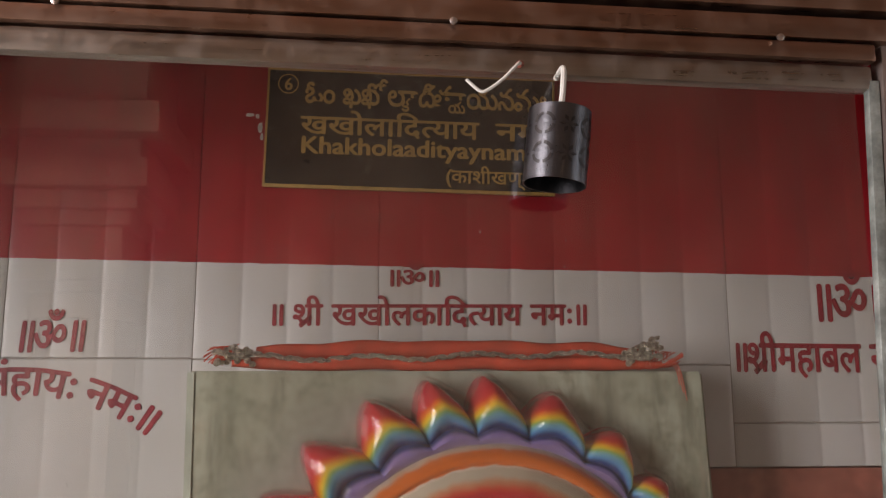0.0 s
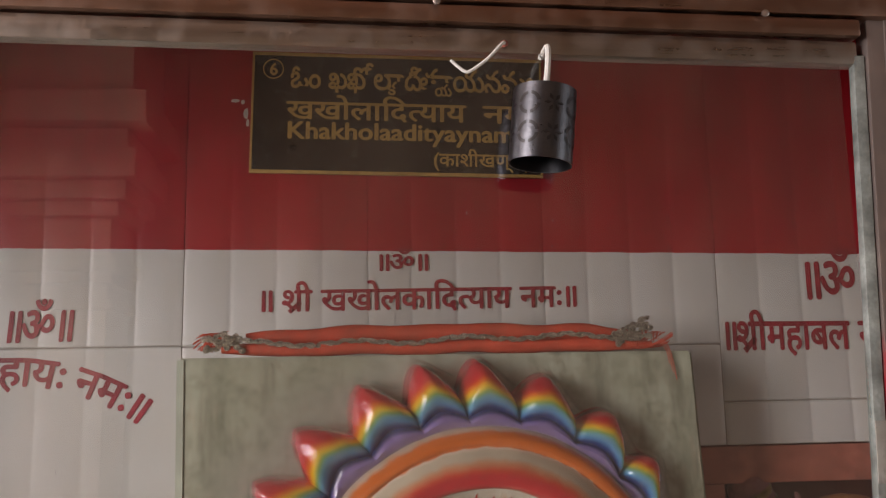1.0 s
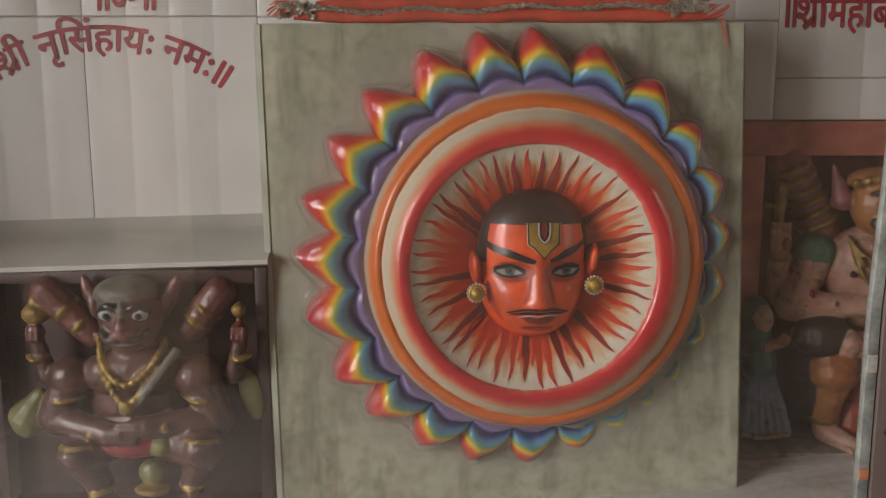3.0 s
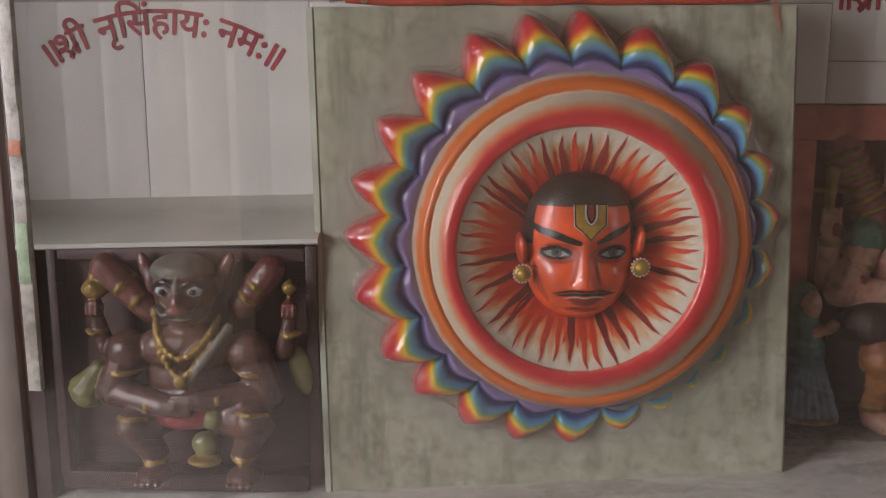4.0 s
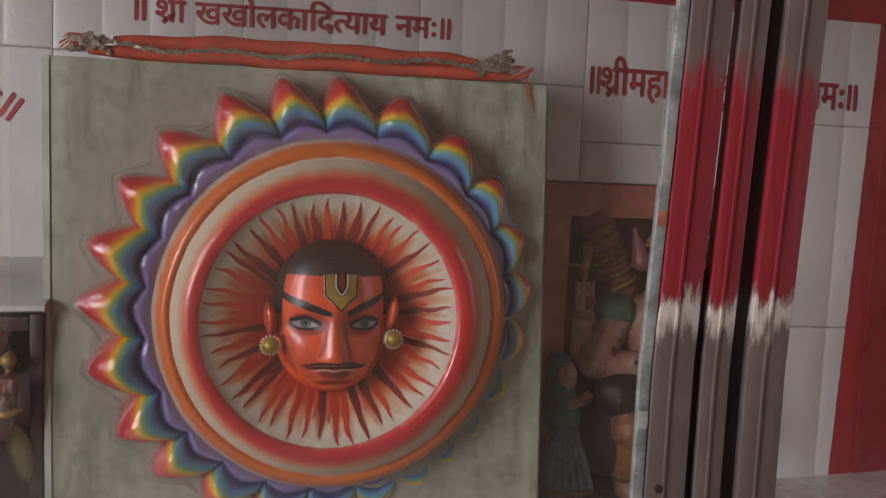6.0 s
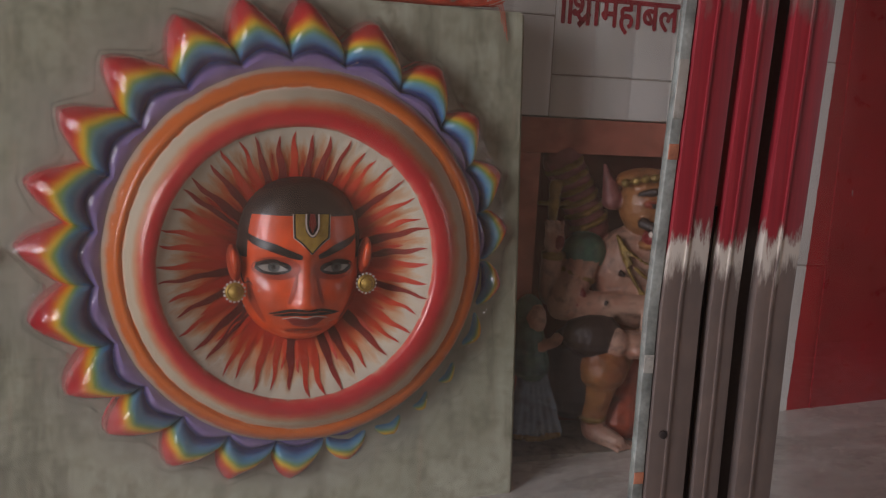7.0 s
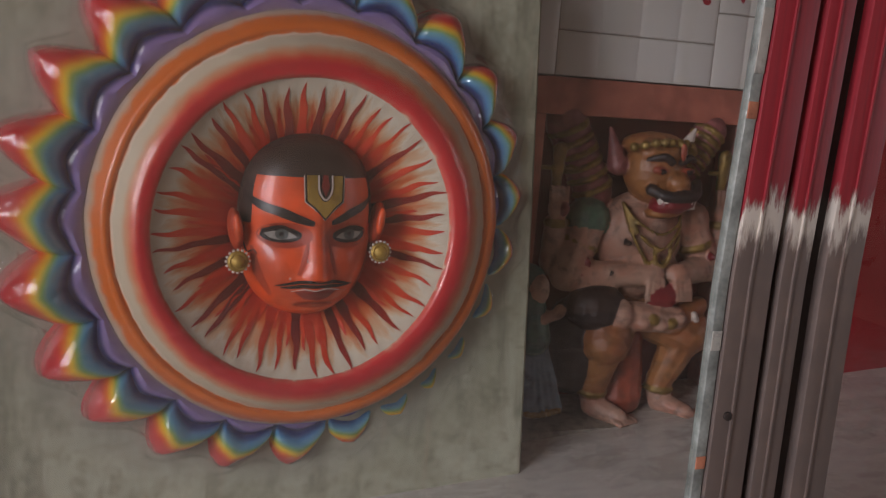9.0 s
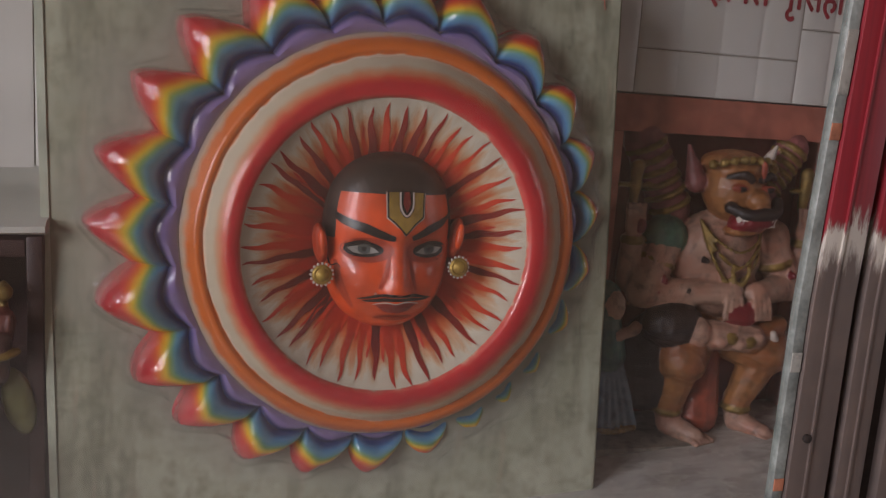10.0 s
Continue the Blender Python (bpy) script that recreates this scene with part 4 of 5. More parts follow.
def glyph(text, bold):
    """The flat outline mesh of some characters: vertices, faces and width."""
    if (text, bold) not in GLYPHS:
        c = bpy.data.curves.new("letters", "FONT")
        c.body, c.resolution_u = text, 3
        ob = new("letters", c)
        bpy.context.view_layer.update()
        me = ob.to_mesh()
        vs = [(v.co.x, v.co.y) for v in me.vertices]
        fs = [tuple(p.vertices) for p in me.polygons]
        ob.to_mesh_clear()
        bpy.data.objects.remove(ob)
        bpy.data.curves.remove(c)
        GLYPHS[text, bold] = (vs, fs, max((v[0] for v in vs), default=0))
    return GLYPHS[text, bold]


def cut(vs, fs, x):
    """The part of a glyph left of x."""
    bm = bmesh.new()
    made = [bm.verts.new((a, b, 0)) for a, b in vs]
    for f in fs:
        try:
            bm.faces.new([made[i] for i in f])
        except ValueError:
            pass
    bmesh.ops.bisect_plane(bm, geom=bm.verts[:] + bm.edges[:] + bm.faces[:], plane_co=(x, 0, 0), plane_no=(1, 0, 0), clear_outer=True)
    bm.verts.index_update()
    out = [(v.co.x, v.co.y) for v in bm.verts], [tuple(v.index for v in f.verts) for f in bm.faces]
    bm.free()
    return out


def bar(x0, z0, x1, z1, w):
    d = Vector((x1 - x0, z1 - z0)).normalized()
    n = Vector((-d.y, d.x)) * w / 2
    return [(x0 + n.x, z0 + n.y), (x1 + n.x, z1 + n.y), (x1 - n.x, z1 - n.y), (x0 - n.x, z0 - n.y)], [(0, 1, 2, 3)]


def write(bm, tokens, width, height, ref, place, bold=0.02, mat=0):
    """Lay tokens on a line of that width; place turns (x, z) on the line into a point. SHRI and TY are joined letters made of pieces."""
    pieces, x = [], 0.0
    for tok in tokens:
        if tok == " ":
            x += 0.30
            continue
        if tok == "SHRI":
            vs, fs, w = glyph("श", bold)
            pieces.append((vs, fs, x))
            pieces.append((*bar(0.60, 0.26, 0.26, -0.02, 0.11), x))
            x += w
            vs, fs, w = glyph("ी", bold)
            pieces.append((vs, fs, x))
            x += w
            continue
        if tok == "TY":
            vs, fs, w = glyph("त", bold)
            pieces.append((*cut(vs, fs, w * 0.60), x))
            x += w * 0.56
            continue
        if isinstance(tok, tuple):              # a small letter tucked under the one before
            text, dx, dz, k, more = tok
            vs, fs, w = glyph(text, bold)
            pieces.append(([(a * k + dx, b * k + dz) for a, b in vs], fs, x))
            x += more
            continue
        vs, fs, w = glyph(tok, bold)
        pieces.append((vs, fs, x))
        x += w
    sx, sz = width / x, height / ref
    for n, (dx, dz) in enumerate(((0, 0), (-bold, 0), (bold, 0), (0, 0.8 * bold), (0, -0.8 * bold))):
        for vs, fs, off in pieces:
            made = [bm.verts.new(Vector(place((a + dx + off) * sx, (b + dz) * sz)) - Vector((0, 0.00012 * n, 0))) for a, b in vs]
            for f in fs:
                try:
                    bm.faces.new([made[i] for i in f]).material_index = mat
                except ValueError:
                    pass


def painted(name, label, lines):
    bm = bmesh.new()
    for tokens, width, height, place in lines:
        write(bm, tokens, width, height, 0.622, place, 0.024)
    ob = tagged(link_mesh(name, bm, M_INK, False), label, "inscription")
    return ob


def level(x0, z0, slope=0.0, lean=0.0, wob=0.0):
    y = WALL - 0.0009
    return lambda x, z: (x0 + x + lean * z, y, z0 + z + slope * x + wob * math.sin(x * 40))


def arc(xm, zm, half, radius):
    def at(x, z):
        a = (x - half) / radius
        return (xm + (radius + z) * math.sin(a), WALL - 0.0009, zm + (radius + z) * math.cos(a) - radius)
    return at


painted("wall_inscription", "dark red brush-painted devotional line above the slab", [
    (["॥", " ", "SHRI", " ", "खखोलका", "िद", "TY", "याय", " ", "नमः", "॥"], 0.528, 0.0335, level(-0.291, 1.528, 0.006)),
])
painted("wall_inscription", "small dark red painted sacred syllable between bars", [(["॥", "ॐ", "॥"], 0.088, 0.027, level(-0.099, 1.5935))])
painted("wall_inscription", "dark red painted sacred syllable between bars over the arched line", [(["॥", "ॐ", "॥"], 0.108, 0.048, level(-0.688, 1.484, 0.012, 0.06))])
painted("wall_inscription", "dark red painted devotional line bent in an arch", [
    (["॥", "SHRI", " ", "नृ", "िसंहायः", " ", "नमः", "॥"], 0.425, 0.042, arc(-0.6735, 1.417, 0.2125, 0.35)),
])
painted("wall_inscription", "dark red painted sacred syllable between tall bars", [(["॥", "ॐ", "॥"], 0.135, 0.062, level(0.628, 1.540, 0.0))])
painted("wall_inscription", "dark red painted devotional line over the niche", [
    (["॥", "SHRI", "महाबल", " ", "नृ", "िसंहाय", " ", "नमः", "॥"], 0.525, 0.046, level(0.482, 1.455, -0.006)),
])


# ---- name board ----
def build_sign():
    m = pose(-0.303, WALL - 0.016, 1.757, 0, 1.0, 0)
    sign = thing("name_board", "black board with gold lettering and gold border on the red tiles", "sign", m=m)
    W, H = 0.488, 0.207
    board = plain("board_black", (0.022, 0.017, 0.013), 0.25, 0.35, 9)
    gold = plain("letter_gold", (0.46, 0.29, 0.08), 0.45, 0.2, 60)
    part("board", boxes((0, W, 0, 0.011, 0, H), bevel=0.0015), board, sign)
    e = 0.0045
    part("border", boxes((-0.001, W + 0.001, -0.0015, 0.003, -0.001, e), (-0.001, W + 0.001, -0.0015, 0.003, H - e, H + 0.001), (-0.001, e * 0.6, -0.0014, 0.003, e, H - e), (W - e * 0.6, W + 0.001, -0.0014, 0.003, e, H - e), bevel=0.0004), gold, sign, "thin gold border")

    def at(x0, z0):
        return lambda x, z: (x0 + x, -0.0009, z0 + z)
    lines = (
        (["ఓ", "ం", " ", "ఖ", "ఖ", "ో", "ల", ("క", -0.10, -0.16, 0.58, 0.30), "ా", "ద", "ి", "త", ("య", -0.10, -0.16, 0.52, 0.36), "ా", "య", "న", "మ", "ః"], 0.412, 0.027, 0.5, at(0.062, 0.147), 0.02),
        (["खखोला", "िद", "TY", "याय"], 0.300, 0.029, 0.622, at(0.058, 0.093), 0.022),
        (["नमः"], 0.088, 0.029, 0.622, at(0.388, 0.093), 0.022),
        (["Khakholaadityaynama:"], 0.410, 0.029, 0.70, at(0.058, 0.059), 0.03),
        (["(", "काशीखण", "्", "ड", ")"], 0.165, 0.021, 0.622, at(0.302, 0.016), 0.016),
        (["6"], 0.013, 0.021, 0.70, at(0.0275, 0.168), 0.03),
    )
    for tokens, w, h, ref, place, bold in lines:
        bm = bmesh.new()
        write(bm, tokens, w, h, ref, place, bold)
        part("lettering", bm, gold, sign, "dull gold lettering", False)
    bm = bmesh.new()
    n = 36
    rings = [[bm.verts.new((0.034 + r * math.cos(2 * math.pi * k / n), -0.0009, 0.1785 + r * math.sin(2 * math.pi * k / n))) for k in range(n)] for r in (0.0175, 0.0155)]
    for k in range(n):
        bm.faces.new((rings[0][k], rings[0][(k + 1) % n], rings[1][(k + 1) % n], rings[1][k]))
    part("number_ring", bm, gold, sign, "gold circle round the number", False)
    bm = bmesh.new()
    lathe(bm, [(0.004, 0), (0.004, 0.0015), (0.001, 0.0025)], (0.008, -0.0005, 0.012), pose(0, 0, 0, 90), 12)
    part("screw", bm, M_GAP, sign)


build_sign()


# ---- hanging lamp ----
def build_lamp():
    lamp = thing("hanging_lamp", "small grey perforated sheet-metal lamp hanging from the head rail", "lamp", m=pose(0.0575, -0.5035, 1.644, 0, 6, 0))
    n, r, h = 40, 0.0305, 0.0365
    bm = bmesh.new()
    rows = []
    for rad, z in ((r - 0.0012, -h), (r, -h), (r, h), (r - 0.0012, h)):
        rows.append([bm.verts.new((rad * math.cos(2 * math.pi * k / n), rad * math.sin(2 * math.pi * k / n), z)) for k in range(n)])
    for a, b in ((0, 1), (1, 2), (2, 3), (3, 0)):
        for k in range(n):
            bm.faces.new((rows[a][k], rows[a][(k + 1) % n], rows[b][(k + 1) % n], rows[b][k]))
    sheet = plain("lamp_grey_sheet", (0.12, 0.126, 0.136), 0.32, 0.2, 30, metal=1.0)
    part("shade", bm, sheet, lamp, "curved grey metal shade")
    bm = bmesh.new()
    lathe(bm, [(r - 0.002, -0.002), (r - 0.002, 0.0), (0.006, 0.003), (0.005, 0.008)], (0, 0, h - 0.003), Matrix.Identity(4), 28)
    part("cap", bm, sheet, lamp)

    def on(a, z, lift=0.0006):
        return ((r + lift) * math.cos(a), (r + lift) * math.sin(a), z)
    # rows of punched rings and stars round the shade
    bm = bmesh.new()
    for col in range(8):
        a0 = radians(-127 + 45 * col)
        for z0 in (0.016, -0.0125):
            if col % 2 == 0:
                for q in range(4):
                    t0 = math.pi / 2 * q + 0.16
                    prev = None
                    for k in range(7):
                        t = t0 + (math.pi / 2 - 0.32) * k / 6
                        row = [bm.verts.new(on(a0 + rr * math.cos(t) / r, z0 + rr * math.sin(t))) for rr in (0.0080, 0.0112)]
                        if prev:
                            bm.faces.new((prev[0], prev[1], row[1], row[0]))
                        prev = row
            else:
                for q in range(6):
                    t = math.pi * q / 3
                    pts = [on(a0 + (d * math.cos(t) - w * math.sin(t)) / r, z0 + d * math.sin(t) + w * math.cos(t)) for d, w in ((0.0025, 0), (0.0062, 0.0018), (0.0098, 0), (0.0062, -0.0018))]
                    bm.faces.new([bm.verts.new(p) for p in pts])
    tagged(part("punched_openings", bm, M_BLACK, lamp, "dark punched rings and stars", False), kind="stuff")
    white = plain("cable_white", (0.62, 0.63, 0.58), 0.4, 0.1, 60)
    bm = bmesh.new()
    tube(bm, smooth_profile([(0.0, 0, h), (0.001, 0, h + 0.02), (0.0005, 0.001, h + 0.040), (0.0, 0.008, h + 0.049), (0.0, 0.039, h + 0.050)], 4), 0.0030, 8)
    part("cable", bm, white, lamp, "stiff white cable")
    loose = thing("loose_wire", "loose white wire hooked under the rail", "wire")
    bm = bmesh.new()
    tube(bm, smooth_profile([(0.029, -0.464, 1.742), (0.026, -0.478, 1.740), (0.010, -0.482, 1.722), (-0.006, -0.481, 1.710), (-0.014, -0.480, 1.709), (-0.027, -0.478, 1.721)], 6), 0.0017, 8)
    part("wire", bm, white, loose)
    bm = bmesh.new()
    blob(bm, (0.029, -0.468, 1.743), (0.0042, 0.005, 0.0035), 0)
    part("end", bm, M_PINK, loose)


build_lamp()


# ---- cloth garland on the slab ----
def build_garland():
    cloth = plain("orange_cloth", (0.50, 0.056, 0.022), 0.75, 0.25, 35, bump=0.4)
    tinsel = plain("tinsel_silver_gold", (0.50, 0.45, 0.36), 0.28, 0.7, 230, metal=0.85, bump=1.0)
    g = thing("cloth_garland", "folded orange cloth with tarnished tinsel trim lying on the slab", "garland")
    rng = random.Random(5)

    def fold(x0, x1, z, y, r0, flat, sag):
        bm = bmesh.new()
        n = 60
        pts, rad = [], []
        for k in range(n + 1):
            t = k / n
            pts.append((x0 + (x1 - x0) * t, y + 0.002 * math.sin(t * 17), z + sag * math.sin(math.pi * t) + 0.0012 * math.sin(t * 23 + 1)))
            rad.append(r0 * (0.55 + 0.45 * min(1, 8 * t, 8 * (1 - t))) * (1 + 0.10 * math.sin(t * 31)))
        tube(bm, pts, rad, 12, 0, flat)
        return bm
    part("lower_fold", fold(-0.325, 0.322, 1.461, 0.016, 0.0105, 1.1, 0.0005), cloth, g)
    part("upper_fold", fold(-0.292, 0.300, 1.478, 0.032, 0.013, 0.9, 0.006), cloth, g)
    for ph in (0, 2.1):
        bm = bmesh.new()
        n = 150
        pts = [(-0.325 + 0.645 * k / n, 0.004 + 0.003 * math.cos(k * 0.9 + ph), 1.4715 + 0.0035 * math.sin(k * 0.17) + 0.0025 * math.sin(k * 0.9 + ph) - 0.003 * math.sin(math.pi * k / n * 2)) for k in range(n + 1)]
        tube(bm, pts, [0.0017 + 0.0010 * rng.random() for _ in pts], 6)
        part("trim", bm, tinsel, g, "twisted tarnished tinsel cord")
    for x, e in ((-0.322, -1), (0.292, 1)):
        bm = bmesh.new()
        for k in range(26):
            t = k / 25
            a = k * 1.9
            blob(bm, (x + (t - 0.5) * 0.055, 0.012 + 0.010 * math.sin(a), 1.468 + 0.009 * math.cos(a) + (0.026 * t if e > 0 else 0.016 * (0.5 - abs(t - 0.5)))), (0.0055, 0.006, 0.005 + 0.002 * math.sin(k)), 0, 30 * math.sin(k), 8)
        part("knot", bm, tinsel, g, "crumpled tinsel knot")
        bm = bmesh.new()
        for k in range(16):
            a0 = rng.uniform(0, 6.28)
            pts = [(x + e * (0.006 + (0.045 if e > 0 else 0.030) * t) + 0.012 * math.sin(a0 + 5 * t), 0.02 + 0.012 * math.cos(a0), 1.468 + 0.016 * math.sin(a0 + 4 * t) * (1 - 0.3 * t) + (0.006 if e < 0 else 0.0)) for t in (0, 0.25, 0.5, 0.75, 1)]
            tube(bm, smooth_profile(pts, 3), 0.0008, 4)
        part("fringe", bm, cloth, g, "loose orange threads")
    bm = bmesh.new()
    for k in range(3):
        tube(bm, smooth_profile([(0.326 + 0.004 * k, 0.004, 1.470), (0.338 + 0.003 * k, -0.004, 1.452), (0.342 + 0.005 * k, -0.006, 1.43 - 0.012 * k)], 4), 0.0006, 4)
    part("fringe", bm, cloth, g, "loose orange threads")


build_garland()


# ---- ledge and dark relief panel ----
def build_panel():
    ledge = thing("ledge", "grimy white plaster ledge above the dark relief", "ledge")
    bm = bmesh.new()
    prof = [(-0.050, 1.070), (-0.056, 1.073), (-0.055, 1.080), (-0.046, 1.085), (0.10, 1.108), (0.128, 1.118), (WALL + 0.002, 1.135), (WALL + 0.002, 1.070)]
    ends = [[bm.verts.new((x, y, z + (x + 0.6) * 0.03)) for y, z in prof] for x in (-0.98, -0.365)]
    n = len(prof)
    for k in range(n):
        bm.faces.new((ends[0][k], ends[0][(k + 1) % n], ends[1][(k + 1) % n], ends[1][k]))
    bm.faces.new(ends[0]), bm.faces.new(ends[1])
    part("coping", bm, M_LEDGE, ledge)
    panel = thing("relief_panel", "dark brown painted stone panel framing a seated relief", "relief panel")
    part("back", boxes((-0.83, -0.372, -0.018, 0.10, 0.655, 1.068)), M_DARK_STONE, panel)
    part("border", boxes((-0.81, -0.795, -0.055, -0.016, 0.655, 1.066), bevel=0.004), M_DARK_STONE, panel)
    part("border", boxes((-0.388, -0.369, -0.049, -0.016, 0.665, 1.074), bevel=0.004), M_DARK_STONE, panel)
    part("border", boxes((-0.795, -0.388, -0.050, -0.016, 1.048, 1.070), bevel=0.004), M_DARK_STONE, panel)
    part("border", boxes((-0.795, -0.388, -0.058, -0.016, 0.655, 0.688), bevel=0.004), M_DARK_STONE, panel)
    pillar = thing("side_pier", "dark grimy masonry pier beside the relief", "masonry")
    part("pier", boxes((-0.97, -0.832, -0.05, 0.13, 0.62, 1.07), bevel=0.004), M_DARK_STONE, pillar)


build_panel()

M_BRONZE = aged("statue_brown_paint", (0.056, 0.023, 0.017), (0.085, 0.031, 0.021), 0.44, 0.30)
M_BRONZE_RED = aged("statue_russet_paint", (0.10, 0.032, 0.022), (0.12, 0.026, 0.02), 0.42, 0.35)
M_GREY_HAIR = plain("statue_grey_hair", (0.095, 0.088, 0.068), 0.45, 0.3, 50, bump=0.6)
M_OLD_GOLD = plain("statue_old_gold", (0.24, 0.155, 0.04), 0.38, 0.5, 60, metal=0.45, bump=0.5)
M_OLIVE = plain("statue_olive_paint", (0.13, 0.125, 0.04), 0.45, 0.3, 30)
M_MAROON = plain("statue_maroon_paint", (0.16, 0.018, 0.022), 0.4, 0.3, 30)


def beads(bm, pts, r, mat, gap=1.5):
    path = smooth_profile(pts, 10)
    last = None
    for p in path:
        if last is None or (Vector(p) - last).length > r * gap:
            blob(bm, p, (r, r, r), mat, 0, 8)
            last = Vector(p)


def build_seated():
    """One mesh: a stout seated four-armed figure."""
    bm = bmesh.new()
    B, R, H, G, O, M, W, K = range(8)
    y = -0.062
    blob(bm, (-0.575, y + 0.01, 0.868), (0.082, 0.045, 0.088), B)
    blob(bm, (-0.575, y - 0.012, 0.912), (0.085, 0.036, 0.042), B)
    blob(bm, (-0.575, y + 0.005, 0.825), (0.078, 0.045, 0.04), B)
    limb(bm, (-0.575, y, 0.93), (-0.575, y - 0.01, 0.965), 0.032, 0.032, B)
    # head
    blob(bm, (-0.572, y - 0.022, 1.008), (0.050, 0.042, 0.052), B, 0, 22)
    blob(bm, (-0.572, y - 0.028, 0.980), (0.040, 0.036, 0.028), B)
    blob(bm, (-0.578, y - 0.016, 1.040), (0.050, 0.044, 0.027), H, 0, 20)
    blob(bm, (-0.571, y - 0.066, 0.996), (0.011, 0.014, 0.018), R)
    blob(bm, (-0.571, y - 0.068, 0.986), (0.018, 0.011, 0.008), R)
    blob(bm, (-0.571, y - 0.062, 1.016), (0.0065, 0.010, 0.018), H)
    for k in range(9):                          # bared teeth under the moustache
        blob(bm, (-0.599 + 0.007 * k, y - 0.064 + 0.00045 * (k - 4) ** 2, 0.9705 + 0.0006 * (k - 4) ** 2), (0.0036, 0.004, 0.0036), W, 0, 8)
    for e in (-1, 1):
        blob(bm, (-0.571 + e * 0.024, y - 0.056, 1.013), (0.0130, 0.0062, 0.0064), W)
        blob(bm, (-0.571 + e * 0.024, y - 0.0635, 1.013), (0.0052, 0.003, 0.0052), K)
        tube(bm, smooth_profile([(-0.571 + e * 0.008, y - 0.062, 1.024), (-0.571 + e * 0.024, y - 0.061, 1.029), (-0.571 + e * 0.042, y - 0.048, 1.018)], 4), 0.0042, 6, K)
        tube(bm, smooth_profile([(-0.571 + e * 0.003, y - 0.070, 0.980), (-0.571 + e * 0.022, y - 0.066, 0.978), (-0.571 + e * 0.038, y - 0.052, 0.990)], 4), [0.006] * 8 + [0.003], 6, K)
        blob(bm, (-0.575 + e * 0.062, y - 0.005, 1.035), (0.012, 0.010, 0.034), R, e * 22)
        blob(bm, (-0.575 + e * 0.056, y - 0.010, 1.020), (0.010, 0.012, 0.022), B, e * 12)
        # upper pair of arms, raised behind
        a, b = ((-0.712, y + 0.008, 1.036), (-0.640, y + 0.01, 0.968)) if e < 0 else ((-0.442, y + 0.008, 1.034), (-0.490, y + 0.01, 0.978))
        limb(bm, a, b, 0.026, 0.024, R)
        for t in (0.42, 0.75):
            c = Vector(a).lerp(Vector(b), t)
            d = (Vector(b) - Vector(a)).normalized()
            side = Vector((-d.z, 0, d.x))
            tube(bm, smooth_profile([tuple(c - side * 0.026 + Vector((0, 0.005, 0))), tuple(c + Vector((0, -0.027, 0))), tuple(c + side * 0.026 + Vector((0, 0.005, 0)))], 4), 0.005, 6, G)
        # hands with what they hold
        hx = -0.728 if e < 0 else -0.410
        limb(bm, (hx - e * 0.012, y, 0.905), (hx, y - 0.002, 0.960), 0.015, 0.012, B)
        blob(bm, (hx, y - 0.006, 0.974), (0.015, 0.013, 0.018), R)
        for k in range(3):
            limb(bm, (hx - 0.008 + 0.008 * k, y - 0.018, 0.966), (hx - 0.007 + 0.008 * k, y - 0.018, 0.984), 0.004, 0.0035, R, 8)
        tube(bm, smooth_profile([(hx - 0.017, y - 0.002, 0.936), (hx, y - 0.018, 0.932), (hx + 0.017, y - 0.002, 0.938)], 4), 0.0045, 6, G)
        if e < 0:
            blob(bm, (hx + 0.002, y - 0.004, 1.005), (0.022, 0.020, 0.017), G)
            blob(bm, (hx + 0.002, y - 0.004, 1.022), (0.010, 0.010, 0.014), G)
            limb(bm, (hx - 0.004, y, 0.87), (hx - 0.022, y + 0.005, 0.835), 0.014, 0.034, O)
        else:
            blob(bm, (hx, y - 0.006, 1.010), (0.012, 0.012, 0.011), G)
            limb(bm, (hx, y, 0.985), (hx, y, 1.02), 0.006, 0.004, G)
            blob(bm, (hx + 0.012, y + 0.012, 0.868), (0.019, 0.010, 0.045), O, -12)
        # front arms
        sh = (-0.575 + e * 0.098, y - 0.008, 0.905)
        el = (-0.575 + e * 0.128, y - 0.012, 0.838)
        ha = (-0.575 + e * 0.030, y - 0.052, 0.832 + 0.006 * e)
        blob(bm, sh, (0.038, 0.036, 0.034), B)
        limb(bm, sh, el, 0.033, 0.027, B)
        limb(bm, el, ha, 0.025, 0.018, B)
        blob(bm, (ha[0] - e * 0.014, ha[1] - 0.004, ha[2]), (0.022, 0.015, 0.015), B)
        for k in range(3):
            limb(bm, (ha[0] - e * 0.020, ha[1] - 0.012, ha[2] - 0.010 + 0.009 * k), (ha[0] - e * 0.044, ha[1] - 0.010, ha[2] - 0.010 + 0.008 * k), 0.0048, 0.004, B, 8)
        w = (-0.575 + e * 0.055, y - 0.042, 0.832 + 0.006 * e)
        tube(bm, smooth_profile([(w[0], w[1] + 0.012, w[2] - 0.021), (w[0] + e * 0.003, w[1] - 0.020, w[2]), (w[0], w[1] + 0.012, w[2] + 0.021)], 4), 0.004, 6, G)
        tube(bm, smooth_profile([(sh[0] - 0.034 + e * 0.006, sh[1], 0.876), (sh[0] + e * 0.008, sh[1] - 0.036, 0.872), (sh[0] + 0.034 + e * 0.006, sh[1], 0.876)], 4), 0.0035, 6, G)
        # legs, crouched with knees out
        kn = (-0.655, y - 0.045, 0.790) if e < 0 else (-0.462, y - 0.045, 0.800)
        an = (-0.632, y - 0.028, 0.735) if e < 0 else (-0.485, y - 0.028, 0.742)
        limb(bm, (-0.575 + e * 0.05, y, 0.800), kn, 0.038, 0.034, B)
        limb(bm, kn, an, 0.030, 0.021, B)
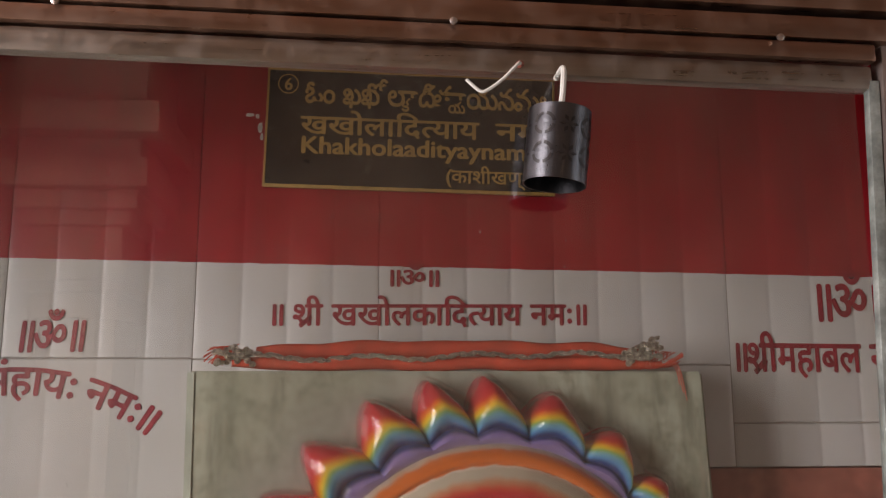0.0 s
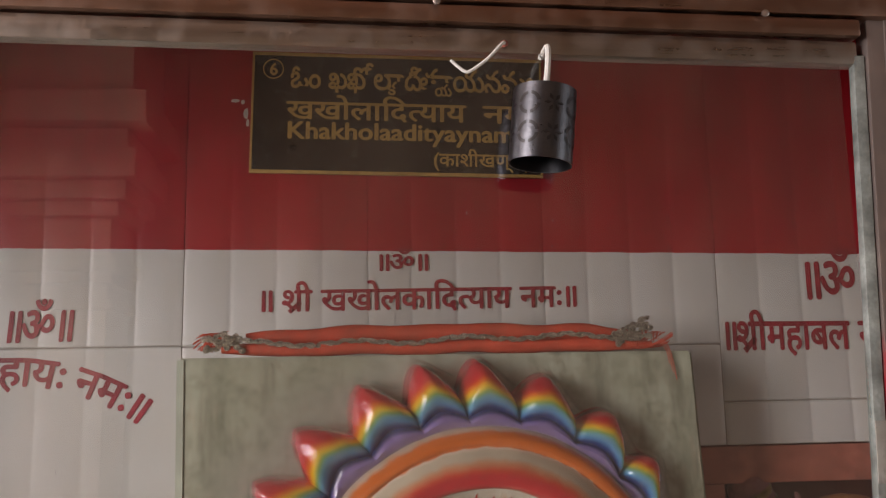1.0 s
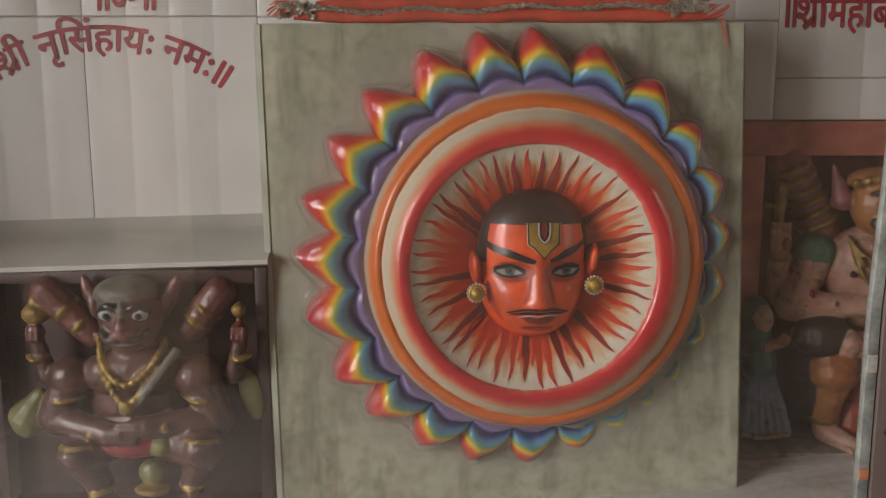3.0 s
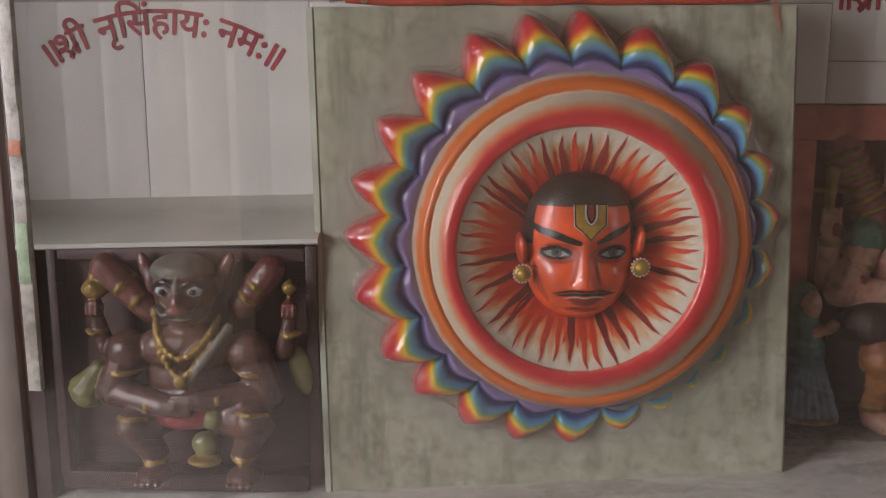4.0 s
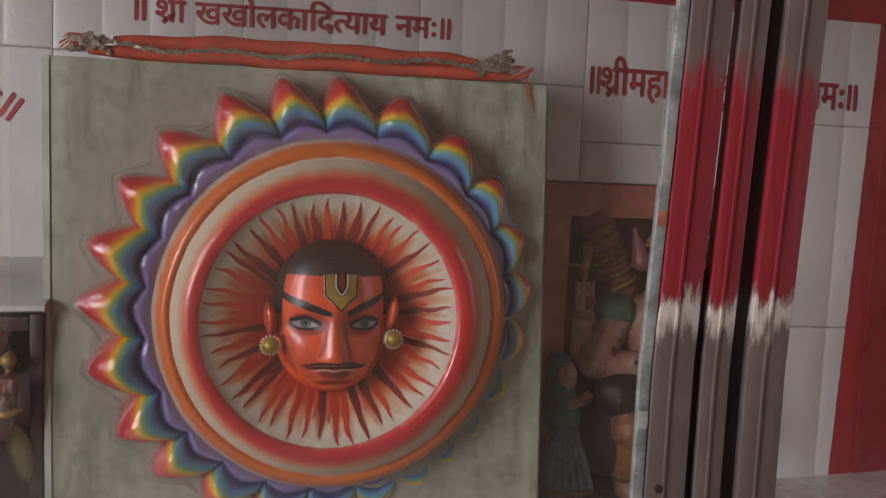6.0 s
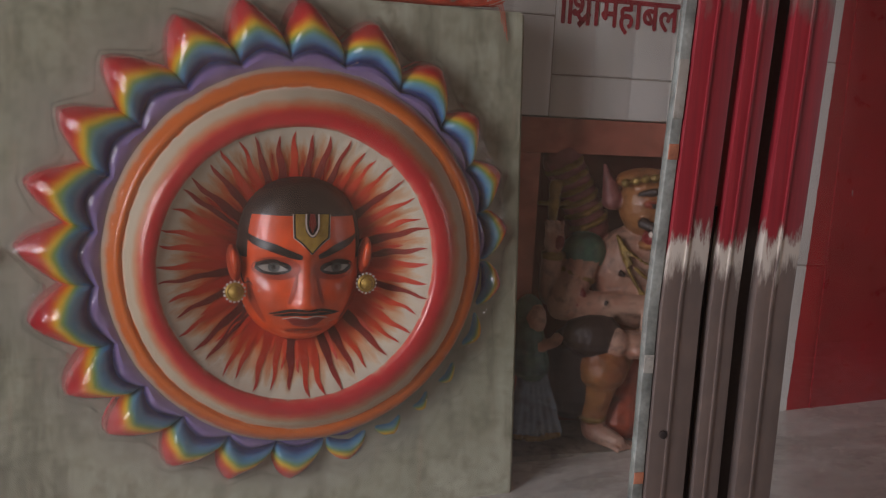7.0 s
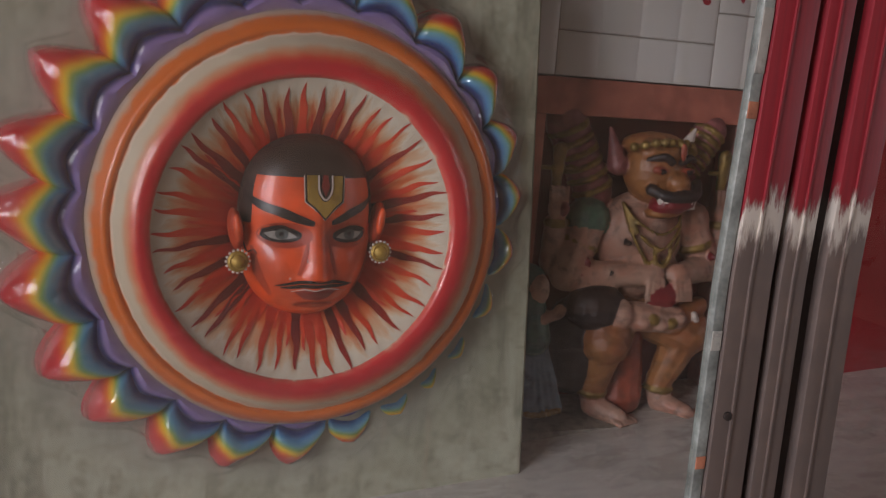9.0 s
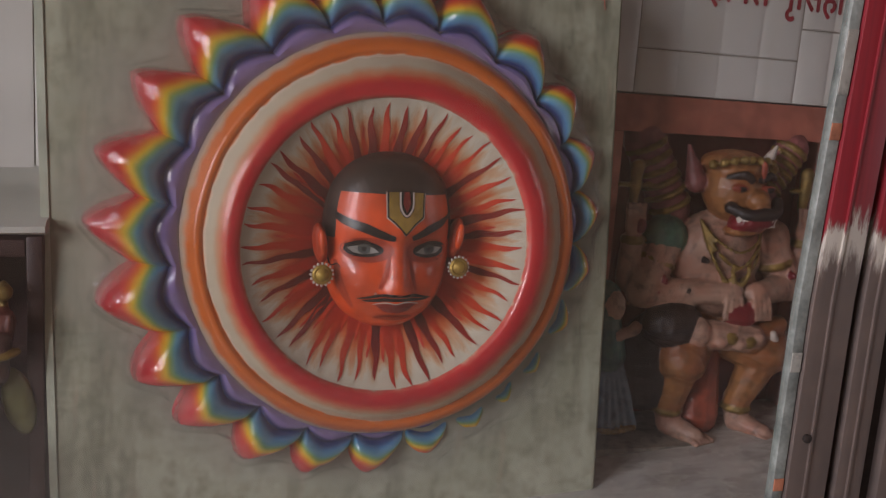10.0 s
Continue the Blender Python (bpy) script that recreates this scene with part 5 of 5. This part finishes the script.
        blob(bm, (kn[0], kn[1] - 0.012, kn[2] + 0.004), (0.028, 0.026, 0.026), B)
        blob(bm, (an[0] + 0.004, y - 0.045, 0.708), (0.030, 0.034, 0.017), B)
        for k in range(4):
            blob(bm, (an[0] - 0.014 + 0.011 * k, y - 0.077, 0.704), (0.006, 0.008, 0.006), B, 0, 8)
        tube(bm, smooth_profile([(an[0] - 0.022, an[1], an[2] - 0.005), (an[0], an[1] - 0.024, an[2] - 0.010), (an[0] + 0.022, an[1], an[2] - 0.003)], 4), 0.005, 6, G)
        tube(bm, smooth_profile([(kn[0] - 0.024, kn[1] - 0.014, kn[2] + 0.018), (kn[0], kn[1] - 0.034, kn[2] + 0.022), (kn[0] + 0.024, kn[1] - 0.014, kn[2] + 0.016)], 4), 0.004, 6, G)
    # lap cloth, pot and sash
    blob(bm, (-0.575, y - 0.042, 0.806), (0.050, 0.022, 0.022), M)
    blob(bm, (-0.530, y - 0.046, 0.803), (0.020, 0.014, 0.016), O)
    blob(bm, (-0.552, y - 0.018, 0.750), (0.023, 0.018, 0.022), O)
    blob(bm, (-0.552, y - 0.025, 0.725), (0.030, 0.024, 0.009), G)
    tube(bm, smooth_profile([(-0.500, y - 0.028, 0.955), (-0.535, y - 0.052, 0.905), (-0.575, y - 0.050, 0.855)], 6), 0.008, 8, H, 0.6)
    for drop, r in ((0.0, 0.0062), (0.030, 0.0066)):
        pts = [(-0.625, y - 0.014, 0.965 + 0.2 * (0.03 - drop)), (-0.612, y - 0.040, 0.930 - drop * 0.5), (-0.575, y - 0.056, 0.905 - drop), (-0.538, y - 0.040, 0.930 - drop * 0.5), (-0.523, y - 0.014, 0.965)]
        beads(bm, pts, r, G)
    blob(bm, (-0.575, y - 0.058, 0.868), (0.012, 0.007, 0.013), G)
    ob = fuse("seated_statue", bm, [M_BRONZE, M_BRONZE_RED, M_GREY_HAIR, M_OLD_GOLD, M_OLIVE, M_MAROON, plain("statue_eye_paint", (0.24, 0.27, 0.27), 0.35), M_BLACK])
    tagged(ob, "dark brown painted seated four-armed relief figure with gold necklaces", "statue")


build_seated()

# ---- niche with the painted statue ----
M_CREAM = aged("statue_cream_paint", (0.42, 0.27, 0.20), (0.36, 0.15, 0.095), 0.45, 0.06)
M_MAUVE = aged("statue_mauve_paint", (0.30, 0.10, 0.095), (0.19, 0.06, 0.06), 0.42, 0.08)
M_OCHRE = aged("statue_ochre_paint", (0.31, 0.135, 0.042), (0.22, 0.07, 0.026), 0.42, 0.08)
M_RUST = aged("statue_rust_paint", (0.36, 0.07, 0.032), (0.22, 0.04, 0.024), 0.42, 0.08)
M_TEAL = aged("statue_teal_paint", (0.05, 0.13, 0.12), (0.08, 0.16, 0.09), 0.42, 0.08)
M_BLUE = aged("statue_blue_grey_paint", (0.13, 0.19, 0.25), (0.07, 0.11, 0.16), 0.42, 0.08)
M_NIGHT = plain("statue_black_cloth", (0.022, 0.014, 0.013), 0.5, 0.4, 26)
M_BLOOD = plain("statue_red_paint", (0.17, 0.014, 0.02), 0.35, 0.3, 40)
M_NICHE = plain("niche_dark_red", (0.17, 0.038, 0.03), 0.6, 0.4, 12, bump=0.3)


def build_niche():
    niche = thing("niche_frame", "chipped pink plaster frame round the recess in the tiles", "niche")
    part("lintel", boxes((0.402, 0.906, WALL - 0.002, 0.215, 1.236, 1.296), bevel=0.003), M_PINK, niche)
    part("jamb", boxes((0.402, 0.472, WALL - 0.002, 0.215, 0.68, 1.236), bevel=0.003), M_PINK, niche)
    part("jamb", boxes((0.862, 0.906, WALL - 0.002, 0.215, 0.68, 1.236), bevel=0.003), M_PINK, niche)
    part("back", boxes((0.472, 0.862, 0.208, 0.2145, 0.68, 1.236)), M_NICHE, niche)


build_niche()


def build_fierce():
    """One mesh: a fierce lion-headed figure seated with a small body across its knees, and an attendant."""
    bm = bmesh.new()
    C, V, O, R, T, U, N, G, M, W = range(10)
    y = 0.13
    blob(bm, (0.662, y, 1.035), (0.085, 0.05, 0.082), C, 0, 20)
    blob(bm, (0.665, y - 0.008, 0.985), (0.075, 0.05, 0.055), C)
    # head, mane, ears and tusks
    blob(bm, (0.668, y - 0.022, 1.155), (0.054, 0.048, 0.058), O, 0, 22)
    blob(bm, (0.664, y - 0.018, 1.196), (0.056, 0.045, 0.022), O)
    beads(bm, [(0.610, y - 0.045, 1.192), (0.640, y - 0.066, 1.202), (0.668, y - 0.070, 1.204), (0.705, y - 0.062, 1.200), (0.728, y - 0.04, 1.188)], 0.008, G, 1.7)
    blob(bm, (0.686, y - 0.068, 1.138), (0.021, 0.020, 0.018), O)
    blob(bm, (0.680, y - 0.064, 1.104), (0.040, 0.030, 0.017), M, -8)
    blob(bm, (0.676, y - 0.055, 1.090), (0.036, 0.028, 0.012), O, -8)
    tube(bm, smooth_profile([(0.632, y - 0.058, 1.128), (0.660, y - 0.082, 1.117), (0.688, y - 0.088, 1.118), (0.715, y - 0.080, 1.122), (0.730, y - 0.055, 1.142)], 5), [0.003] + [0.0095] * 19 + [0.003], 8, N)
    for k in range(8):
        x = 0.648 + 0.009 * k
        blob(bm, (x, y - 0.088 + 0.0006 * (k - 4) ** 2, 1.109), (0.0035, 0.004, 0.005), W, 0, 8)
        blob(bm, (x, y - 0.086 + 0.0006 * (k - 4) ** 2, 1.099), (0.0035, 0.004, 0.004), W, 0, 8)
    for e in (-1, 1):
        blob(bm, (0.678 + e * 0.026, y - 0.066, 1.158), (0.014, 0.006, 0.006), R)
        blob(bm, (0.679 + e * 0.026, y - 0.070, 1.157), (0.007, 0.004, 0.0045), N)
        tube(bm, smooth_profile([(0.678 + e * 0.006, y - 0.072, 1.170), (0.678 + e * 0.024, y - 0.070, 1.180), (0.678 + e * 0.046, y - 0.054, 1.173)], 4), [0.004, 0.006, 0.007, 0.007, 0.007, 0.006, 0.005, 0.004, 0.003], 6, N)
    blob(bm, (0.683, y - 0.078, 1.190), (0.006, 0.004, 0.014), R)
    limb(bm, (0.604, y - 0.01, 1.160), (0.590, y, 1.218), 0.019, 0.004, V)
    limb(bm, (0.722, y - 0.02, 1.190), (0.742, y - 0.02, 1.226), 0.014, 0.003, W)
    # raised banded arms
    for a, b, r in (((0.522, y + 0.03, 1.222), (0.580, y + 0.02, 1.110), 0.036), ((0.800, y + 0.02, 1.222), (0.752, y + 0.02, 1.150), 0.030)):
        limb(bm, a, b, r, r * 0.9, V)
        for t in (0.06, 0.23, 0.40, 0.57, 0.74, 0.92):
            c = Vector(a).lerp(Vector(b), t)
            d = (Vector(b) - Vector(a)).normalized()
            side = Vector((-d.z, 0, d.x))
            beads(bm, [tuple(c - side * r), tuple(c - side * r * 0.6 + Vector((0, -r * 0.8, 0))), tuple(c + Vector((0, -r * 1.02, 0))), tuple(c + side * r * 0.6 + Vector((0, -r * 0.8, 0))), tuple(c + side * r)], 0.0048, G, 1.4)
    # side arms with raised hands
    for e, sx in ((-1, 0.562), (1, 0.762)):
        el = (0.520, y - 0.02, 0.975) if e < 0 else (0.808, y - 0.01, 0.985)
        ha = (0.664, y - 0.055, 0.982) if e < 0 else (0.712, y - 0.060, 0.982)
        blob(bm, (sx, y, 1.065), (0.040, 0.036, 0.038), T if e < 0 else C)
        limb(bm, (sx, y, 1.055), el, 0.034, 0.028, C)
        limb(bm, el, ha, 0.027, 0.019, C)
        lathe(bm, [(0.033, -0.006), (0.036, 0.0), (0.033, 0.006)], (sx - 0.014 * -e, y - 0.004, 1.025), pose(0, 0, 0, 0, 20 * -e, 0), 16, G)
        blob(bm, ha, (0.024, 0.018, 0.020), C)
        for k in range(4):
            limb(bm, (ha[0] - 0.013 + 0.009 * k, ha[1] - 0.014, ha[2] - 0.006), (ha[0] - 0.010 + 0.009 * k + 0.004 * e, ha[1] - 0.016, ha[2] - 0.040), 0.005, 0.0042, C, 8)
        ux = 0.500 if e < 0 else 0.826
        limb(bm, (el[0] + 0.01 * e, y + 0.01, 0.99), (ux, y - 0.004, 1.058), 0.024, 0.017, C)
        blob(bm, (ux, y - 0.012, 1.085), (0.019, 0.013, 0.022), C)
        blob(bm, (ux + 0.006, y - 0.024, 1.085), (0.009, 0.005, 0.012), M)
        for k in range(4):
            limb(bm, (ux - 0.014 + 0.009 * k, y - 0.014, 1.095), (ux - 0.018 + 0.010 * k, y - 0.016, 1.120), 0.0046, 0.004, C, 8)
        lathe(bm, [(0.019, -0.006), (0.022, 0), (0.019, 0.006)], (ux + 0.002, y - 0.004, 1.060), Matrix.Identity(4), 14, G)
        limb(bm, (ux, y + 0.004, 1.12), (ux + 0.002, y + 0.004, 1.18), 0.008, 0.012, G)
        tube(bm, [(ux - 0.03, y + 0.004, 1.15), (ux + 0.03, y + 0.004, 1.15)], 0.005, 6, G)
    # necklaces
    for k, drop in enumerate((0.0, 0.026, 0.058)):
        beads(bm, [(0.610, y - 0.030, 1.098), (0.628, y - 0.055, 1.070 - drop * 0.6), (0.668, y - 0.066 + 0.01 * (k == 2), 1.052 - drop), (0.706, y - 0.055, 1.070 - drop * 0.6), (0.722, y - 0.030, 1.098)], 0.0040, G, 1.3)
    beads(bm, [(0.660, y - 0.062, 1.03), (0.664, y - 0.062, 1.005), (0.678, y - 0.062, 0.998), (0.690, y - 0.062, 1.012), (0.690, y - 0.060, 1.035)], 0.005, G, 1.5)
    for x, z, r, m in ((0.615, 1.035, 0.0042, N), (0.548, 1.000, 0.005, M), (0.585, 0.985, 0.004, N), (0.790, 1.010, 0.005, M), (0.536, 0.978, 0.004, M)):
        blob(bm, (x, y - 0.050 if 0.56 < x < 0.7 else y - 0.040, z), (r, 0.012, r * 1.4), m, 0, 8)
    # small body across the knees
    blob(bm, (0.572, y - 0.040, 0.925), (0.055, 0.045, 0.040), N)
    blob(bm, (0.604, y - 0.066, 0.918), (0.024, 0.024, 0.026), C)
    limb(bm, (0.634, y - 0.060, 0.912), (0.712, y - 0.062, 0.905), 0.026, 0.024, C)
    limb(bm, (0.712, y - 0.062, 0.900), (0.768, y - 0.050, 0.925), 0.022, 0.017, O)
    limb(bm, (0.744, y - 0.072, 0.912), (0.772, y - 0.065, 0.872), 0.009, 0.004, W)
    for k in range(5):
        blob(bm, (0.640 + 0.018 * k, y - 0.084, 0.905 + 0.006 * math.sin(k * 2)), (0.012, 0.008, 0.010), G if k % 2 else C, 0, 10)
    blob(bm, (0.684, y - 0.066, 0.948), (0.036, 0.014, 0.020), M)
    # legs and black cloth
    blob(bm, (0.560, y - 0.005, 0.850), (0.065, 0.05, 0.090), N)
    for e in (-1, 1):
        kn = (0.592, y - 0.050, 0.868) if e < 0 else (0.752, y - 0.045, 0.878)
        an = (0.588, y - 0.030, 0.775) if e < 0 else (0.722, y - 0.030, 0.785)
        limb(bm, (0.662 + e * 0.03, y, 0.905), kn, 0.046, 0.044, O)
        limb(bm, kn, an, 0.037, 0.023, O)
        limb(bm, (an[0], y - 0.025, an[2]), (an[0] + 0.004, y - 0.03, 0.752), 0.022, 0.022, C)
        limb(bm, (an[0] + 0.004, y - 0.03, 0.746), (an[0] + 0.030, y - 0.070, 0.738), 0.021, 0.016, C)
        for k in range(5):
            limb(bm, (an[0] + 0.018 + 0.009 * k, y - 0.076 + 0.003 * k, 0.735), (an[0] + 0.024 + 0.009 * k, y - 0.092 + 0.003 * k, 0.732), 0.0062, 0.005, C, 8)
        lathe(bm, [(0.025, -0.005), (0.028, 0.0), (0.025, 0.005)], (an[0], y - 0.028, 0.772), Matrix.Identity(4), 16, G)
    limb(bm, (0.655, y, 0.86), (0.652, y - 0.005, 0.755), 0.036, 0.045, R)
    # attendant with a blue pleated skirt
    blob(bm, (0.470, y - 0.025, 0.952), (0.020, 0.020, 0.026), C)
    blob(bm, (0.462, y - 0.012, 0.962), (0.026, 0.022, 0.030), T)
    limb(bm, (0.462, y - 0.012, 0.940), (0.470, y - 0.012, 0.868), 0.026, 0.034, T)
    limb(bm, (0.468, y - 0.028, 0.900), (0.500, y - 0.040, 0.912), 0.012, 0.009, C)
    blob(bm, (0.505, y - 0.042, 0.918), (0.010, 0.010, 0.012), C)
    for k in range(6):
        limb(bm, (0.456 + 0.007 * k, y - 0.018, 0.850), (0.444 + 0.015 * k, y - 0.030, 0.748), 0.010, 0.013, U, 8)
    beads(bm, [(0.440, y - 0.044, 0.744), (0.480, y - 0.050, 0.742), (0.526, y - 0.040, 0.744)], 0.006, G, 1.5)
    ob = fuse("painted_statue", bm, [M_CREAM, M_MAUVE, M_OCHRE, M_RUST, M_TEAL, M_BLUE, M_NIGHT, M_OLD_GOLD, M_BLOOD, M_LINE])
    tagged(ob, "painted fierce lion-headed statue in cream and ochre inside the niche", "statue")
    base = thing("statue_base", "low grey stone base under the painted statue", "base")
    part("block", boxes((0.42, 0.90, 0.045, 0.207, 0.68, 0.728), bevel=0.006), aged("base_grime", (0.17, 0.16, 0.13), (0.24, 0.21, 0.17)), base)


build_fierce()


# ---- wall tiles ----
def tile_mesh(w, h, strips, flute=0.0022, smooth_from=9.0):
    """A glazed tile with shallow upright flutes, back at the wall."""
    bm = bmesh.new()
    n = max(1, round(strips))
    xs = []
    for i in range(n):
        for t in (-1, -0.92, -0.8, 0, 0.8, 0.92):
            xs.append((w * (i + (t + 1) / 2) / n, flute * max(0, (abs(t) - 0.7) / 0.3) ** 1.5))
    xs.append((w, flute))
    e = 0.0015
    rows = []
    levels = [(0.0, 0.0025), (e, 0.0), (h - e, 0.0), (h, 0.0025)]
    if e < smooth_from < h - e:                # the paint fills the flutes
        levels[2:2] = [(smooth_from, 0.0), (smooth_from + 0.012, 0.0)]
    for z, dy in levels:
        rows.append([bm.verts.new((x, y * (0.12 if z > smooth_from else 1) + dy, z)) for x, y in xs])
    for r0, r1 in zip(rows, rows[1:]):
        for k in range(len(xs) - 1):
            bm.faces.new((r0[k], r0[k + 1], r1[k + 1], r1[k]))
    me = bpy.data.meshes.new("tile")
    bm.to_mesh(me)
    bm.free()
    me.materials.append(M_TILE)
    for p in me.polygons:
        p.use_smooth = True
    me.set_sharp_from_angle(angle=radians(50))
    return me


def build_tiles():
    made = {}
    gap = 0.0016
    P = 0.0745
    # columns of the wall: where each starts, how many flutes, heights of its joints
    columns = (
        (-1.301, 4, (0.72, 1.098, 1.475, 2.23)), (-1.003, 4, (0.72, 1.098, 1.475, 2.23)), (-0.705, 4, (0.72, 1.098, 1.475, 2.23)), (-0.407, 4, (0.72, 1.098, 1.474, 2.23)),
        (-0.111, 4, (0.72, 1.09, 1.468, 2.23)), (0.185, 4, (1.466, 2.23)), (0.483, 4, (1.298, 1.370, 2.23)),
        (0.781, 1.7, (1.298, 1.423, 2.23)), (0.908, 2.2, (0.69, 1.043, 1.423, 2.23)), (0.392, 1.22, (1.298, 1.466)),
    )
    for x0, strips, zs in columns:
        w = strips * P - gap
        for z0, z1 in zip(zs, zs[1:]):
            flute = 0.0007 if x0 < -0.5 and z0 < 1.4 else 0.0018 if x0 < -0.3 else 0.0024
            key = (round(w, 4), round(z1 - z0, 3), flute, z1 > 2 and x0)
            if key not in made:
                made[key] = tile_mesh(w, z1 - z0 - gap, strips, flute, 1.622 - 0.0125 * x0 - z0)
            ob = new("tile", made[key])
            ob.parent = wall_north
            ob.matrix_basis = pose(x0, WALL + 0.0005 * math.sin(x0 * 31 + z0 * 17), z0, 0, 0, 0.12 * math.sin(z0 * 41 + x0 * 13))


build_tiles()


def build_chips():
    """Flaked spots in the red paint beside the name board."""
    rng = random.Random(3)
    white = plain("bare_glaze", (0.60, 0.58, 0.53), 0.4, 0.2, 60)
    for x, z, w, h in ((-0.330, 1.884, 0.010, 0.004), (-0.318, 1.882, 0.004, 0.005), (-0.3125, 1.862, 0.005, 0.013), (-0.3095, 1.845, 0.003, 0.008)):
        bm = bmesh.new()
        ring = [(x + w * rng.uniform(0.6, 1) * math.cos(k * 0.785), z + h * rng.uniform(0.6, 1) * math.sin(k * 0.785)) for k in range(8)]
        rows = [[bm.verts.new((a, yy, c)) for a, c in ring] for yy in (WALL - 0.0012, WALL + 0.002)]
        bm.faces.new(rows[0])
        for k in range(8):
            bm.faces.new((rows[0][k], rows[0][(k + 1) % 8], rows[1][(k + 1) % 8], rows[1][k]))
        part("paint_chip", bm, white, wall_north, "pale flake where the red paint is gone", False)


build_chips()
